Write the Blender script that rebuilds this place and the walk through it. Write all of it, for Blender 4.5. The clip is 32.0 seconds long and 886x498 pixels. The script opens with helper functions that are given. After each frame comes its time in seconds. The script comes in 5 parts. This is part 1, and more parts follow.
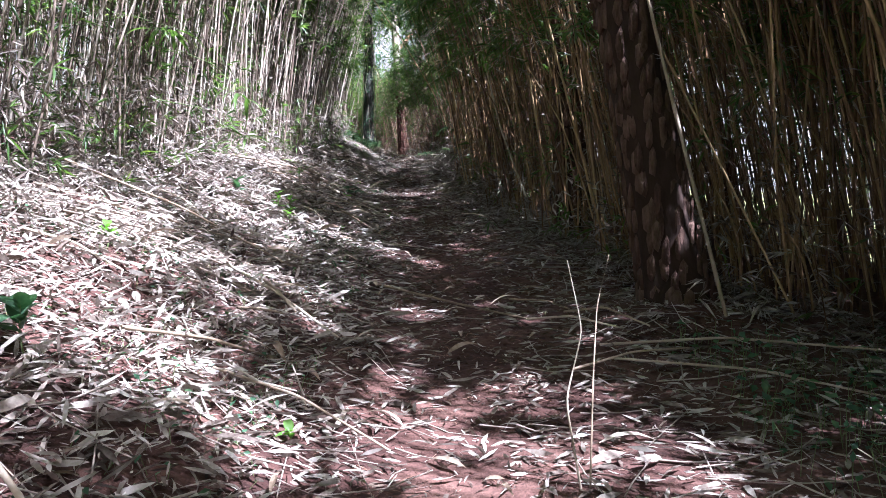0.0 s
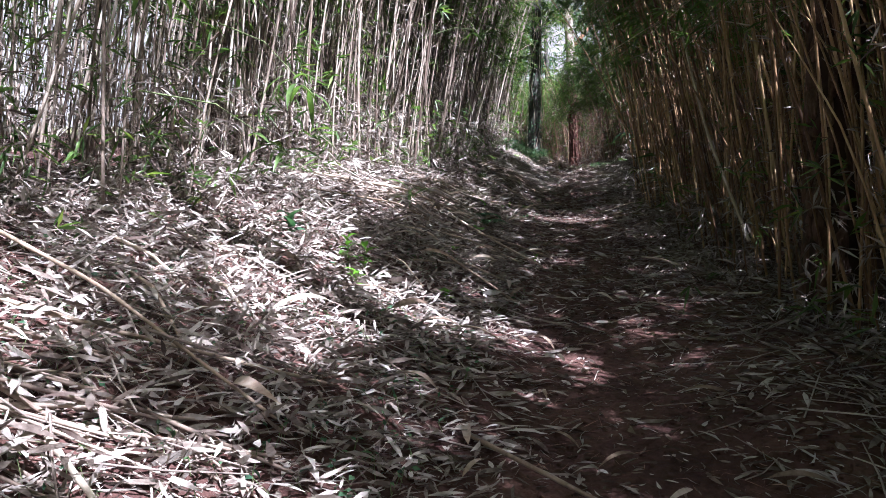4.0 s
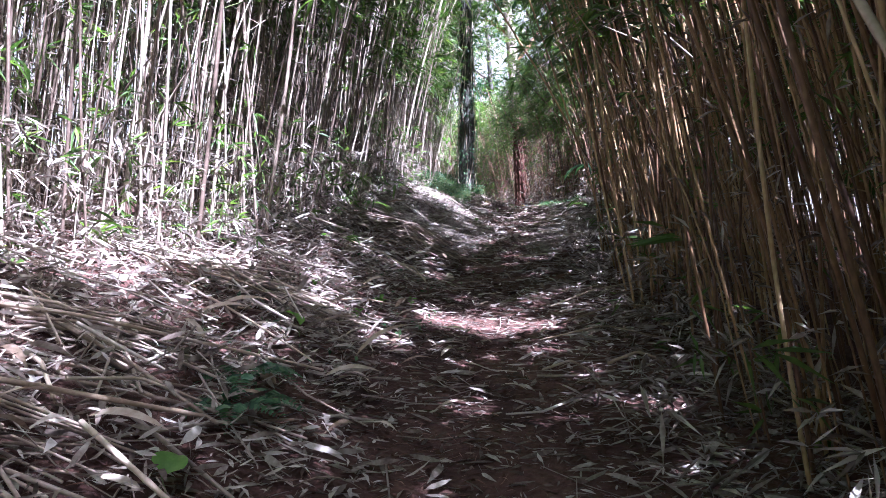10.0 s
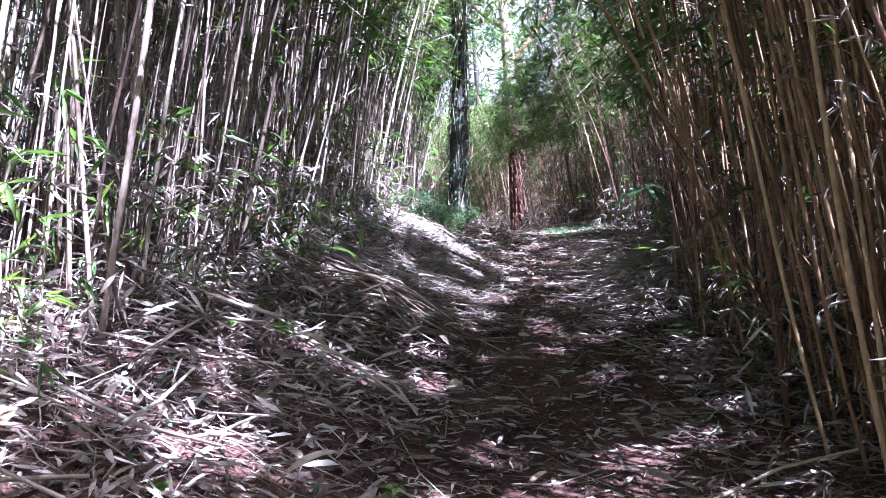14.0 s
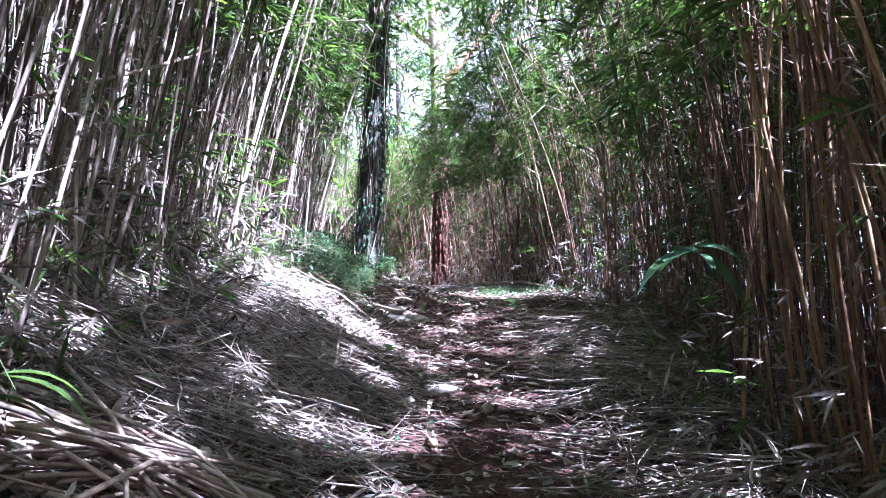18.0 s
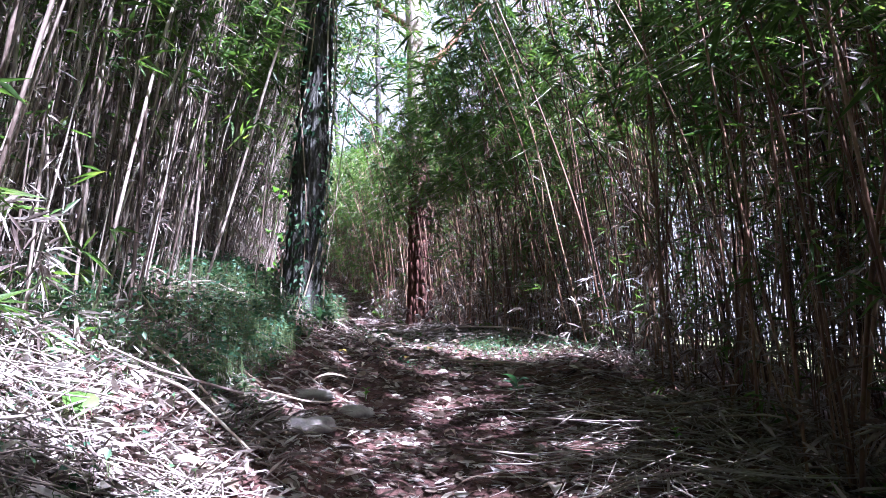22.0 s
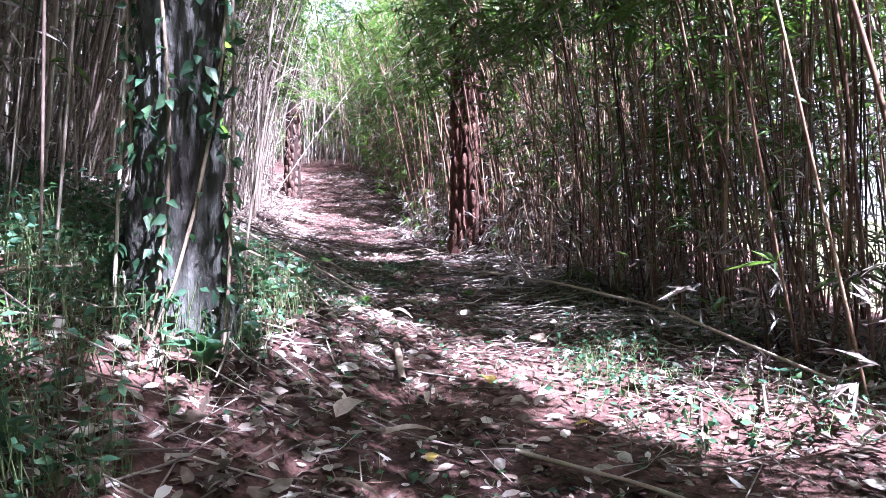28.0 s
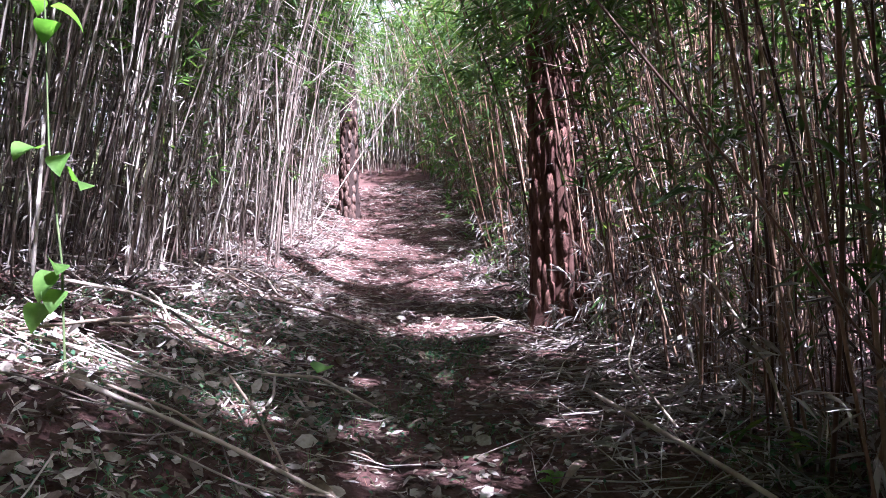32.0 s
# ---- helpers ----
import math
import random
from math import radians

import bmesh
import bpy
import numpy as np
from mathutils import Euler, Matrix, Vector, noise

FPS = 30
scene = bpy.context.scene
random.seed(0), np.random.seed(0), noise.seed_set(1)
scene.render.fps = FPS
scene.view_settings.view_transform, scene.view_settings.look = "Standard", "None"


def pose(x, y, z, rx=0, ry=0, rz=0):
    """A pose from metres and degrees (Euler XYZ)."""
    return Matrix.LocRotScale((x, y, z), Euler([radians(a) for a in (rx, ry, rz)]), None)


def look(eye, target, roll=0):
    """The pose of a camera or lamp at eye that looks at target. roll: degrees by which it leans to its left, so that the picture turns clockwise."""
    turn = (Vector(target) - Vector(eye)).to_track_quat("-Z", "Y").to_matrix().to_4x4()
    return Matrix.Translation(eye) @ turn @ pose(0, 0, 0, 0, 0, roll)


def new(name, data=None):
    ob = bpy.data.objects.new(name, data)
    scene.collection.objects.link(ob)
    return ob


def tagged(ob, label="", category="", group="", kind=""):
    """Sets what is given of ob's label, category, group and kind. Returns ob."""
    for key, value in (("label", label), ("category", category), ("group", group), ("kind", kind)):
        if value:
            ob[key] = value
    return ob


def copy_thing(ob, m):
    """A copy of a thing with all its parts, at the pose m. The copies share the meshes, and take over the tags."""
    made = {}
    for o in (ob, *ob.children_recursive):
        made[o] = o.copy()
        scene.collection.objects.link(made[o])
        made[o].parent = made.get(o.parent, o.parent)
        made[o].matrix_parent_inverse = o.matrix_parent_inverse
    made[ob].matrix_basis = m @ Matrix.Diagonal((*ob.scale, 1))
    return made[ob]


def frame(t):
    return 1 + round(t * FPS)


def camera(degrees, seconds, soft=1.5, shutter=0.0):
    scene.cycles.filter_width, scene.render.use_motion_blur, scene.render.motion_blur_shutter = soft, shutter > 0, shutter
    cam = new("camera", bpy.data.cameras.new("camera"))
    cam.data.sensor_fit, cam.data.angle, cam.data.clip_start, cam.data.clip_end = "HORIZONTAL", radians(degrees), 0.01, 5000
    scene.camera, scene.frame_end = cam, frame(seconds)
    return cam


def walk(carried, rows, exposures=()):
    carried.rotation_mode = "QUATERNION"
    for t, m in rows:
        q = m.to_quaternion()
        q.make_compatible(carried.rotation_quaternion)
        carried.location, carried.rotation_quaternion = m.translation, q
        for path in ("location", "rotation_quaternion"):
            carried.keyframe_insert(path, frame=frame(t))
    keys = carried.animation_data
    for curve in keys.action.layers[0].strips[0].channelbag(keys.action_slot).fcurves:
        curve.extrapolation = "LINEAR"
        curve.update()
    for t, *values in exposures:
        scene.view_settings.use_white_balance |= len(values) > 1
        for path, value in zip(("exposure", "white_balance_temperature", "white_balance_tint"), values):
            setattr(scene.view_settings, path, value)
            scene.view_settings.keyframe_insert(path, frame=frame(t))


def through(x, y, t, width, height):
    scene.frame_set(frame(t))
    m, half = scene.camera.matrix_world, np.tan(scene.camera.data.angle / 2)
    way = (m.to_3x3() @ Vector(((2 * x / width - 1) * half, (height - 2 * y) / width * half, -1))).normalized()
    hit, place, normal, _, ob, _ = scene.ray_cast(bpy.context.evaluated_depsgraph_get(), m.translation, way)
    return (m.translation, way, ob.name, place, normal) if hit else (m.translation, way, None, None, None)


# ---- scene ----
cam = camera(60.4, 32.0, soft=0.9)
METRES, EYE, TILT, LEAN, TURN = 28.0, 1.5, -4.0, 1.5, 0.0
ROWS = [
    (0.0, 0.0, 0.0, 0.0, 0.0, 0.0, -0.0),
    (0.5, 0.0025, 0.0139, 0.0021, 1.7, 0.82, -1.32),
    (1.0, 0.0054, 0.0288, 0.0043, 4.38, -0.4, -1.74),
    (1.5, 0.0064, 0.0462, 0.004, 8.26, -0.53, -1.3),
    (2.0, 0.0071, 0.0575, 0.0075, 10.26, -2.62, -1.34),
    (2.5, 0.0095, 0.0678, 0.0099, 11.59, -1.97, -0.66),
    (3.0, 0.0045, 0.0837, 0.0114, 13.29, -1.23, -0.3),
    (3.5, 0.0035, 0.1, 0.0145, 13.32, -0.46, -1.11),
    (5.5, -0.003, 0.1682, 0.0277, 12.52, 2.05, -1.52),
    (6.0, -0.0018, 0.1846, 0.0314, 11.31, 1.99, -1.91),
    (6.5, 0.0001, 0.1996, 0.036, 10.37, 2.33, -1.83),
    (7.0, -0.0011, 0.2168, 0.0359, 10.04, 2.47, -2.03),
    (7.5, 0.0003, 0.2324, 0.0376, 9.05, 1.94, -2.29),
    (8.0, 0.0014, 0.2466, 0.0418, 8.73, -1.69, -1.85),
    (8.5, 0.0016, 0.2634, 0.0435, 9.42, -0.26, -1.22),
    (9.0, 0.0042, 0.2796, 0.0457, 9.5, 1.37, -0.97),
    (9.5, 0.0045, 0.2926, 0.0482, 9.84, 1.97, -0.39),
    (10.0, 0.0011, 0.31, 0.0512, 10.03, 2.68, -0.21),
    (10.5, 0.001, 0.3272, 0.0544, 9.54, 2.68, -0.28),
    (11.0, -0.0018, 0.3417, 0.0555, 9.78, 3.21, -0.23),
    (11.5, -0.006, 0.3582, 0.059, 10.1, 3.31, -0.22),
    (12.0, -0.0081, 0.3738, 0.0622, 10.27, 3.34, -0.44),
    (12.5, -0.0138, 0.3894, 0.0636, 10.84, 3.41, -0.28),
    (13.0, -0.0191, 0.4047, 0.0675, 10.33, 3.7, -0.62),
    (13.5, -0.0239, 0.4208, 0.0726, 9.33, 3.61, -0.58),
    (15.5, -0.0353, 0.4873, 0.0809, 5.63, 2.23, -1.25),
    (16.0, -0.0367, 0.5036, 0.0834, 5.26, 1.31, -1.79),
    (16.5, -0.0392, 0.5197, 0.0881, 4.63, 4.51, -1.84),
    (17.0, -0.0425, 0.5374, 0.0914, 3.12, 6.24, -2.02),
    (17.5, -0.0412, 0.554, 0.0942, 1.81, 6.11, -2.28),
    (18.0, -0.0406, 0.568, 0.0955, 1.7, 6.93, -2.46),
    (18.5, -0.0417, 0.5848, 0.0993, 0.76, 7.49, -2.6),
    (19.0, -0.0403, 0.6003, 0.1019, -0.63, 7.72, -2.82),
    (19.5, -0.0402, 0.6138, 0.1031, -0.95, 7.75, -2.72),
    (20.0, -0.041, 0.6306, 0.1075, -0.83, 8.08, -2.93),
    (20.5, -0.0365, 0.6463, 0.1105, -0.47, 7.87, -2.97),
    (21.0, -0.0358, 0.6598, 0.1124, 0.17, 8.32, -2.81),
    (21.5, -0.0374, 0.6748, 0.1161, 0.97, 8.43, -2.74),
    (22.0, -0.0363, 0.69, 0.1174, 0.99, 8.4, -2.69),
    (22.5, -0.038, 0.7033, 0.1202, 1.29, 8.4, -2.62),
    (23.0, -0.0413, 0.7206, 0.1242, 1.29, 10.44, -2.73),
    (23.5, -0.0399, 0.7348, 0.1258, 1.08, 7.08, -2.74),
    (24.0, -0.0405, 0.7462, 0.1274, 2.09, 5.95, -2.52),
    (24.5, -0.0429, 0.761, 0.1312, 2.91, 3.63, -2.67),
    (25.0, -0.0434, 0.7751, 0.1327, 2.76, 3.6, -2.86),
    (25.5, -0.0479, 0.7866, 0.1346, 3.88, 2.19, -2.46),
    (27.5, -0.0483, 0.8446, 0.1458, 4.73, -1.29, -2.35),
    (28.0, -0.0452, 0.8583, 0.1483, 4.75, -1.18, -2.5),
    (28.5, -0.0455, 0.8701, 0.1506, 5.77, -1.05, -2.23),
    (29.0, -0.0484, 0.884, 0.1531, 6.02, -0.75, -2.1),
    (29.5, -0.0479, 0.8964, 0.1529, 5.97, -0.94, -2.17),
    (30.0, -0.0471, 0.9075, 0.1575, 6.1, -1.76, -1.66),
    (30.5, -0.049, 0.9231, 0.1599, 6.72, -2.06, -1.21),
    (31.0, -0.0472, 0.9377, 0.1616, 7.16, -2.59, -1.35),
    (31.5, -0.0455, 0.9536, 0.166, 7.52, -2.38, -1.15),
    (32.0, -0.0489, 0.9711, 0.1689, 12.07, -1.91, -1.06),
]
walk(cam, [(t, pose(0, 0, EYE, TILT, LEAN, TURN) @ pose(METRES * x, METRES * y, METRES * z, 90 + pitch, roll, yaw)) for t, x, y, z, yaw, pitch, roll in ROWS],
     [(0.0, 2.75, 5250, 22), (2.0, 2.4, 5300, 23), (6.0, 2.48, 5400, 24), (8.0, 3.3, 5150, 27), (9.0, 3.2, 5100, 28), (13.0, 3.22, 5000, 33), (15.9, 4.05, 4850, 29), (17.0, 3.75, 4850, 31), (19.0, 3.5, 4900, 29), (22.0, 2.9, 5000, 31), (25.0, 3.1, 5050, 32), (28.0, 3.3, 5050, 31), (30.0, 3.15, 5100, 31), (31.0, 3.15, 5100, 30), (32.0, 2.85, 5150, 30)])


# ---- light ----
SUN_ELEV, SUN_AZ = 59.0, 38.0      # degrees above the ground; degrees behind the +x side
world = bpy.data.worlds.new("sky")
scene.world = world
world.use_nodes = True
wn = world.node_tree.nodes
sky = wn.new("ShaderNodeTexSky")
sky.sky_type, sky.sun_disc = "NISHITA", False
sky.sun_elevation, sky.sun_rotation = radians(SUN_ELEV), radians(90 + SUN_AZ)
sky.air_density, sky.dust_density, sky.ozone_density = 0.7, 7.0, 0.6
world.node_tree.links.new(sky.outputs[0], wn["Background"].inputs[0])
wn["Background"].inputs[1].default_value = 0.05
sun_data = bpy.data.lights.new("sun", "SUN")
sun_data.energy, sun_data.angle, sun_data.color = 5.0, radians(0.55), (1.0, 0.96, 0.91)
sun = new("sun", sun_data)
ca, sa = math.cos(radians(SUN_AZ)), math.sin(radians(SUN_AZ))
ce, se = math.cos(radians(SUN_ELEV)), math.sin(radians(SUN_ELEV))
sun.matrix_world = look((20 * ca * ce, -20 * sa * ce, 20 * se), (0, 0, 0))

# ---- plan ----
rng = np.random.default_rng(7)
PATH_Y = [-10, 0, 5, 10, 15, 18, 22, 26, 28, 30, 32, 34, 38, 42, 46, 52]
PATH_X = [0.1, 0.05, 0.05, -0.15, -0.75, -0.95, -1.1, -1.05, -1.15, -1.7, -2.2, -2.9, -4.3, -5.8, -7.6, -11]
RISE_Y = [-400, -10, 0, 5, 10, 15, 17.5, 20, 22, 25.7, 28, 30, 32, 35, 38, 41, 44, 50, 400]
RISE_Z = [-2.5, -0.9, 0.0, 0.46, 1.0, 1.5, 1.77, 2.1, 2.35, 2.75, 3.0, 3.02, 2.95, 2.97, 3.1, 3.5, 4.0, 4.8, 6.0]
LEFT_Y = [-10, 0, 4, 7, 11, 13, 15, 18, 22, 26, 28, 29.5, 31, 35, 38.5, 42, 46, 52]
LEFT_X = [-3.6, -3.5, -3.5, -3.3, -3.2, -3.3, -3.1, -3.0, -3.1, -3.3, -3.4, -4.2, -4.9, -4.95, -5.7, -6.9, -8.8, -12.5]
RIGHT_Y = [-10, 0, 4.8, 6, 7, 9, 12, 14.8, 18.8, 20.6, 22, 25, 27, 28.4, 29.5, 31, 33, 36, 39, 43, 46, 52]
RIGHT_X = [2.5, 2.6, 2.5, 2.0, 1.55, 1.25, 0.85, 0.6, 0.4, 0.45, 0.85, 0.95, 0.55, 0.25, -0.15, -0.6, -1.35, -2.4, -3.2, -4.4, -5.8, -9.4]


def path_x(y):
    return (np.interp(y - 0.7, PATH_Y, PATH_X) + np.interp(y, PATH_Y, PATH_X) + np.interp(y + 0.7, PATH_Y, PATH_X)) / 3


def left_x(y):
    return (np.interp(y - 0.4, LEFT_Y, LEFT_X) + np.interp(y + 0.4, LEFT_Y, LEFT_X)) / 2


def right_x(y):
    return (np.interp(y - 0.4, RIGHT_Y, RIGHT_X) + np.interp(y + 0.4, RIGHT_Y, RIGHT_X)) / 2


WAVES = [(w, a, rng.uniform(0, 6.28), rng.uniform(0, 6.28)) for w, a in
         ((0.9, 0.03), (1.3, 0.03), (2.1, 0.025), (3.4, 0.018), (5.3, 0.012), (7.9, 0.009), (11.7, 0.006), (17.0, 0.004))]


def ground_z(x, y):
    """Height of the earth: a footpath that climbs, with a bank on its west side."""
    x, y = np.asarray(x, float), np.asarray(y, float)
    d = x - path_x(y)
    z = (np.interp(y - 1, RISE_Y, RISE_Z) + np.interp(y, RISE_Y, RISE_Z) + np.interp(y + 1, RISE_Y, RISE_Z)) / 3
    bank = np.interp(-d, [0, .4, .9, 1.2, 1.5, 2, 2.5, 3.2, 5, 8, 20, 400], [0, .03, .2, .35, .47, .68, .86, 1.1, 1.4, 1.6, 2, 2])
    z = z + bank * np.interp(y, [28, 31], [1, 0.72])
    z = z + np.interp(d, [0, .6, 1.2, 2, 4, 12, 400], [0, .02, .09, .1, -.1, -2.2, -30])
    rough = np.clip(0.45 + np.abs(d) * 0.6, 0, 1.3)
    for w, a, p, q in WAVES:
        turn = p + q
        z = z + rough * a * np.sin(w * (x * math.cos(turn) + y * math.sin(turn)) + p) * np.cos(w * 0.8 * (y * math.cos(turn) - x * math.sin(turn)) + q)
    return z


# ---- meshes ----
def mesh_from(name, verts, faces, material, smooth=False):
    """A mesh from arrays: vertices (n, 3) and a list of face arrays, each (m, 3) or (m, 4)."""
    me = bpy.data.meshes.new(name)
    verts = np.asarray(verts, np.float32)
    me.vertices.add(len(verts))
    me.vertices.foreach_set("co", verts.ravel())
    loops = np.concatenate([np.asarray(f).ravel() for f in faces]).astype(np.int32)
    sizes = np.concatenate([np.full(len(f), f.shape[1]) for f in faces])
    me.loops.add(len(loops))
    me.loops.foreach_set("vertex_index", loops)
    me.polygons.add(len(sizes))
    me.polygons.foreach_set("loop_start", np.concatenate([[0], np.cumsum(sizes)[:-1]]).astype(np.int32))
    if smooth:
        me.polygons.foreach_set("use_smooth", np.ones(len(sizes), bool))
    me.update(calc_edges=True)
    me.validate()
    me.materials.append(material)
    return me


def joined(*batches):
    """Several (verts, faces) batches as one."""
    verts, faces, n = [], [], 0
    for v, fs in batches:
        verts.append(v)
        faces += [f + n for f in fs]
        n += len(v)
    return np.concatenate(verts), faces


def unit(v):
    return v / np.maximum(np.linalg.norm(v, axis=-1, keepdims=True), 1e-9)


def tubes(lines, radii, sides=5):
    """Tubes along lines (n, k, 3) with radii (n, k)."""
    n, k, _ = lines.shape
    way = unit(lines[:, -1] - lines[:, 0])
    ref = np.where(np.abs(way[:, 2:3]) > 0.7, [[1.0, 0, 0]], [[0, 0, 1.0]])
    u = unit(np.cross(way, ref))
    v = np.cross(way, u)
    a = np.arange(sides) * 2 * np.pi / sides
    ring = np.cos(a)[None, :, None] * u[:, None] + np.sin(a)[None, :, None] * v[:, None]
    verts = (lines[:, :, None] + ring[:, None] * radii[:, :, None, None]).reshape(-1, 3)
    i, j, s = np.meshgrid(np.arange(n), np.arange(k - 1), np.arange(sides), indexing="ij")
    base, nxt = (i * k + j) * sides, (s + 1) % sides
    quads = np.stack([base + s, base + nxt, base + sides + nxt, base + sides + s], -1).reshape(-1, 4)
    return verts, [quads]


def blades(p, way, length, width, sag=0.15, fold=0.25, flat=None):
    """Folded lance-shaped leaves from points p along the directions way."""
    n = len(p)
    up = np.tile([[0, 0, 1.0]], (n, 1)) + rng.normal(0, 0.45, (n, 3)) if flat is None else flat
    side = unit(np.cross(way, up))
    top = np.cross(side, way)
    length, width = np.asarray(length)[:, None], np.asarray(width)[:, None]
    down = np.array([[0, 0, -1.0]]) * length * sag
    mid = p + way * length * 0.4 + down * 0.2
    a = mid + side * width / 2 + top * width * fold
    b = mid - side * width / 2 + top * width * fold
    tip = p + way * length + down
    verts = np.stack([p, a, tip, b], 1).reshape(-1, 3)
    i = np.arange(n) * 4
    return verts, [np.concatenate([np.stack([i, i + 1, i + 2], -1), np.stack([i, i + 2, i + 3], -1)])]


def strips(p, way, length, width, curl, top):
    """Curled dry leaves of six corners."""
    side = unit(np.cross(way, top))
    length, width, curl = length[:, None], width[:, None], curl[:, None]
    at = lambda s, w, c: p + way * length * s + side * width * w + top * length * c * curl
    verts = np.stack([at(0, 0, 0), at(.3, .5, .5), at(.33, -.5, .42), at(.68, .42, .4), at(.7, -.45, .55), at(1, 0, -.1)], 1).reshape(-1, 3)
    i = np.arange(len(p)) * 6
    tris = np.concatenate([np.stack([i, i + 1, i + 2], -1), np.stack([i + 3, i + 5, i + 4], -1)])
    return verts, [np.stack([i + 1, i + 3, i + 4, i + 2], -1), tris]


def part(name, data, parent, label="", m=None):
    ob = new(name, data)
    ob.parent = parent
    if m is not None:
        ob.matrix_basis = m
    if label:
        tagged(ob, label)
    return ob


# ---- materials ----
def material(name, ramp, scale=8.0, stretch=(1, 1, 1), rough=0.8, bump=0.3, vary="", vary_amount=0.35, through=0.0, fine=60.0, spec=0.3, tint=None, depth=0.01):
    """Noise at two scales through a colour ramp, varied from piece to piece, with fine relief."""
    mat = bpy.data.materials.new(name)
    mat.use_nodes = True
    nt = mat.node_tree
    nd, ln = nt.nodes, nt.links.new
    bsdf, out = nd["Principled BSDF"], nd["Material Output"]
    co = nd.new("ShaderNodeTexCoord")
    mp = nd.new("ShaderNodeMapping")
    mp.inputs["Scale"].default_value = stretch
    ln(co.outputs["Object"], mp.inputs[0])
    big, small = nd.new("ShaderNodeTexNoise"), nd.new("ShaderNodeTexNoise")
    for node, s in ((big, scale), (small, fine)):
        node.inputs["Scale"].default_value = s
        node.inputs["Detail"].default_value = 4
        ln(mp.outputs[0], node.inputs["Vector"])
    mix = nd.new("ShaderNodeMath")
    mix.operation = "MULTIPLY_ADD"
    ln(small.outputs[0], mix.inputs[0])
    mix.inputs[1].default_value = 0.45
    ln(big.outputs[0], mix.inputs[2])
    last = nd.new("ShaderNodeMath")
    last.operation = "MULTIPLY_ADD"
    last.inputs[1].default_value = vary_amount
    last.inputs[2].default_value = -0.22 - vary_amount / 2
    if vary == "island":
        ln(nd.new("ShaderNodeNewGeometry").outputs["Random Per Island"], last.inputs[0])
    elif vary == "object":
        ln(nd.new("ShaderNodeObjectInfo").outputs["Random"], last.inputs[0])
    else:
        last.inputs[0].default_value = 0.5
    total = nd.new("ShaderNodeMath")
    total.operation = "ADD"
    ln(mix.outputs[0], total.inputs[0])
    ln(last.outputs[0], total.inputs[1])
    cr = nd.new("ShaderNodeValToRGB")
    els = cr.color_ramp.elements
    while len(els) < len(ramp):
        els.new(0.5)
    for e, (pos, col) in zip(els, ramp):
        e.position, e.color = pos, (*col, 1)
    ln(total.outputs[0], cr.inputs[0])
    ln(cr.outputs[0], bsdf.inputs["Base Color"])
    bsdf.inputs["Roughness"].default_value = rough
    bsdf.inputs["Specular IOR Level"].default_value = spec
    if bump:
        bp = nd.new("ShaderNodeBump")
        bp.inputs["Strength"].default_value = bump
        bp.inputs["Distance"].default_value = depth
        ln(mix.outputs[0], bp.inputs["Height"])
        ln(bp.outputs[0], bsdf.inputs["Normal"])
    if through:
        tr = nd.new("ShaderNodeBsdfTranslucent")
        hue = nd.new("ShaderNodeMix")
        hue.data_type, hue.blend_type = "RGBA", "MULTIPLY"
        hue.inputs[0].default_value = 1.0
        ln(cr.outputs[0], hue.inputs[6])
        hue.inputs[7].default_value = (*(tint or (1, 1, 1)), 1)
        ln(hue.outputs[2], tr.inputs[0])
        ms = nd.new("ShaderNodeMixShader")
        ms.inputs[0].default_value = through
        ln(bsdf.outputs[0], ms.inputs[1])
        ln(tr.outputs[0], ms.inputs[2])
        ln(ms.outputs[0], out.inputs[0])
    return mat


SOIL = material("red_brown_soil", [(0.2, (0.026, 0.012, 0.010)), (0.45, (0.068, 0.032, 0.025)), (0.7, (0.115, 0.060, 0.046)), (0.95, (0.19, 0.115, 0.088))], 1.6, rough=0.95, bump=1.0, fine=30, depth=0.06)
NEEDLE = material("pine_needle", [(0.1, (0.12, 0.06, 0.04)), (0.5, (0.24, 0.13, 0.09)), (0.9, (0.40, 0.26, 0.19))], 14, rough=0.7, bump=0, vary="island", vary_amount=0.6)
DRY = material("dry_leaf", [(0.08, (0.075, 0.052, 0.041)), (0.35, (0.185, 0.15, 0.12)), (0.6, (0.33, 0.29, 0.243)), (0.9, (0.54, 0.50, 0.445))], 14, rough=0.7, bump=0.15, vary="island", vary_amount=0.75, through=0.2)
DRY_ONE = material("dry_leaf_single", [(0.1, (0.11, 0.07, 0.045)), (0.45, (0.27, 0.20, 0.14)), (0.9, (0.52, 0.45, 0.36))], 14, rough=0.65, bump=0.2, vary="object", vary_amount=0.6, through=0.2)
BROADDEAD = material("broad_dead_leaf", [(0.08, (0.07, 0.045, 0.032)), (0.4, (0.17, 0.125, 0.09)), (0.65, (0.30, 0.25, 0.195)), (0.92, (0.52, 0.47, 0.40))], 14, rough=0.75, bump=0.2, vary="island", vary_amount=0.85, through=0.15)
DEADCANE = material("dead_cane", [(0.1, (0.11, 0.085, 0.07)), (0.45, (0.27, 0.22, 0.18)), (0.9, (0.50, 0.45, 0.38))], 5, rough=0.65, bump=0.25, vary="island", vary_amount=0.6)
DEADCANE_ONE = material("dead_cane_single", [(0.1, (0.12, 0.085, 0.055)), (0.45, (0.30, 0.23, 0.16)), (0.9, (0.52, 0.45, 0.35))], 5, rough=0.6, bump=0.25, vary="object", vary_amount=0.6)
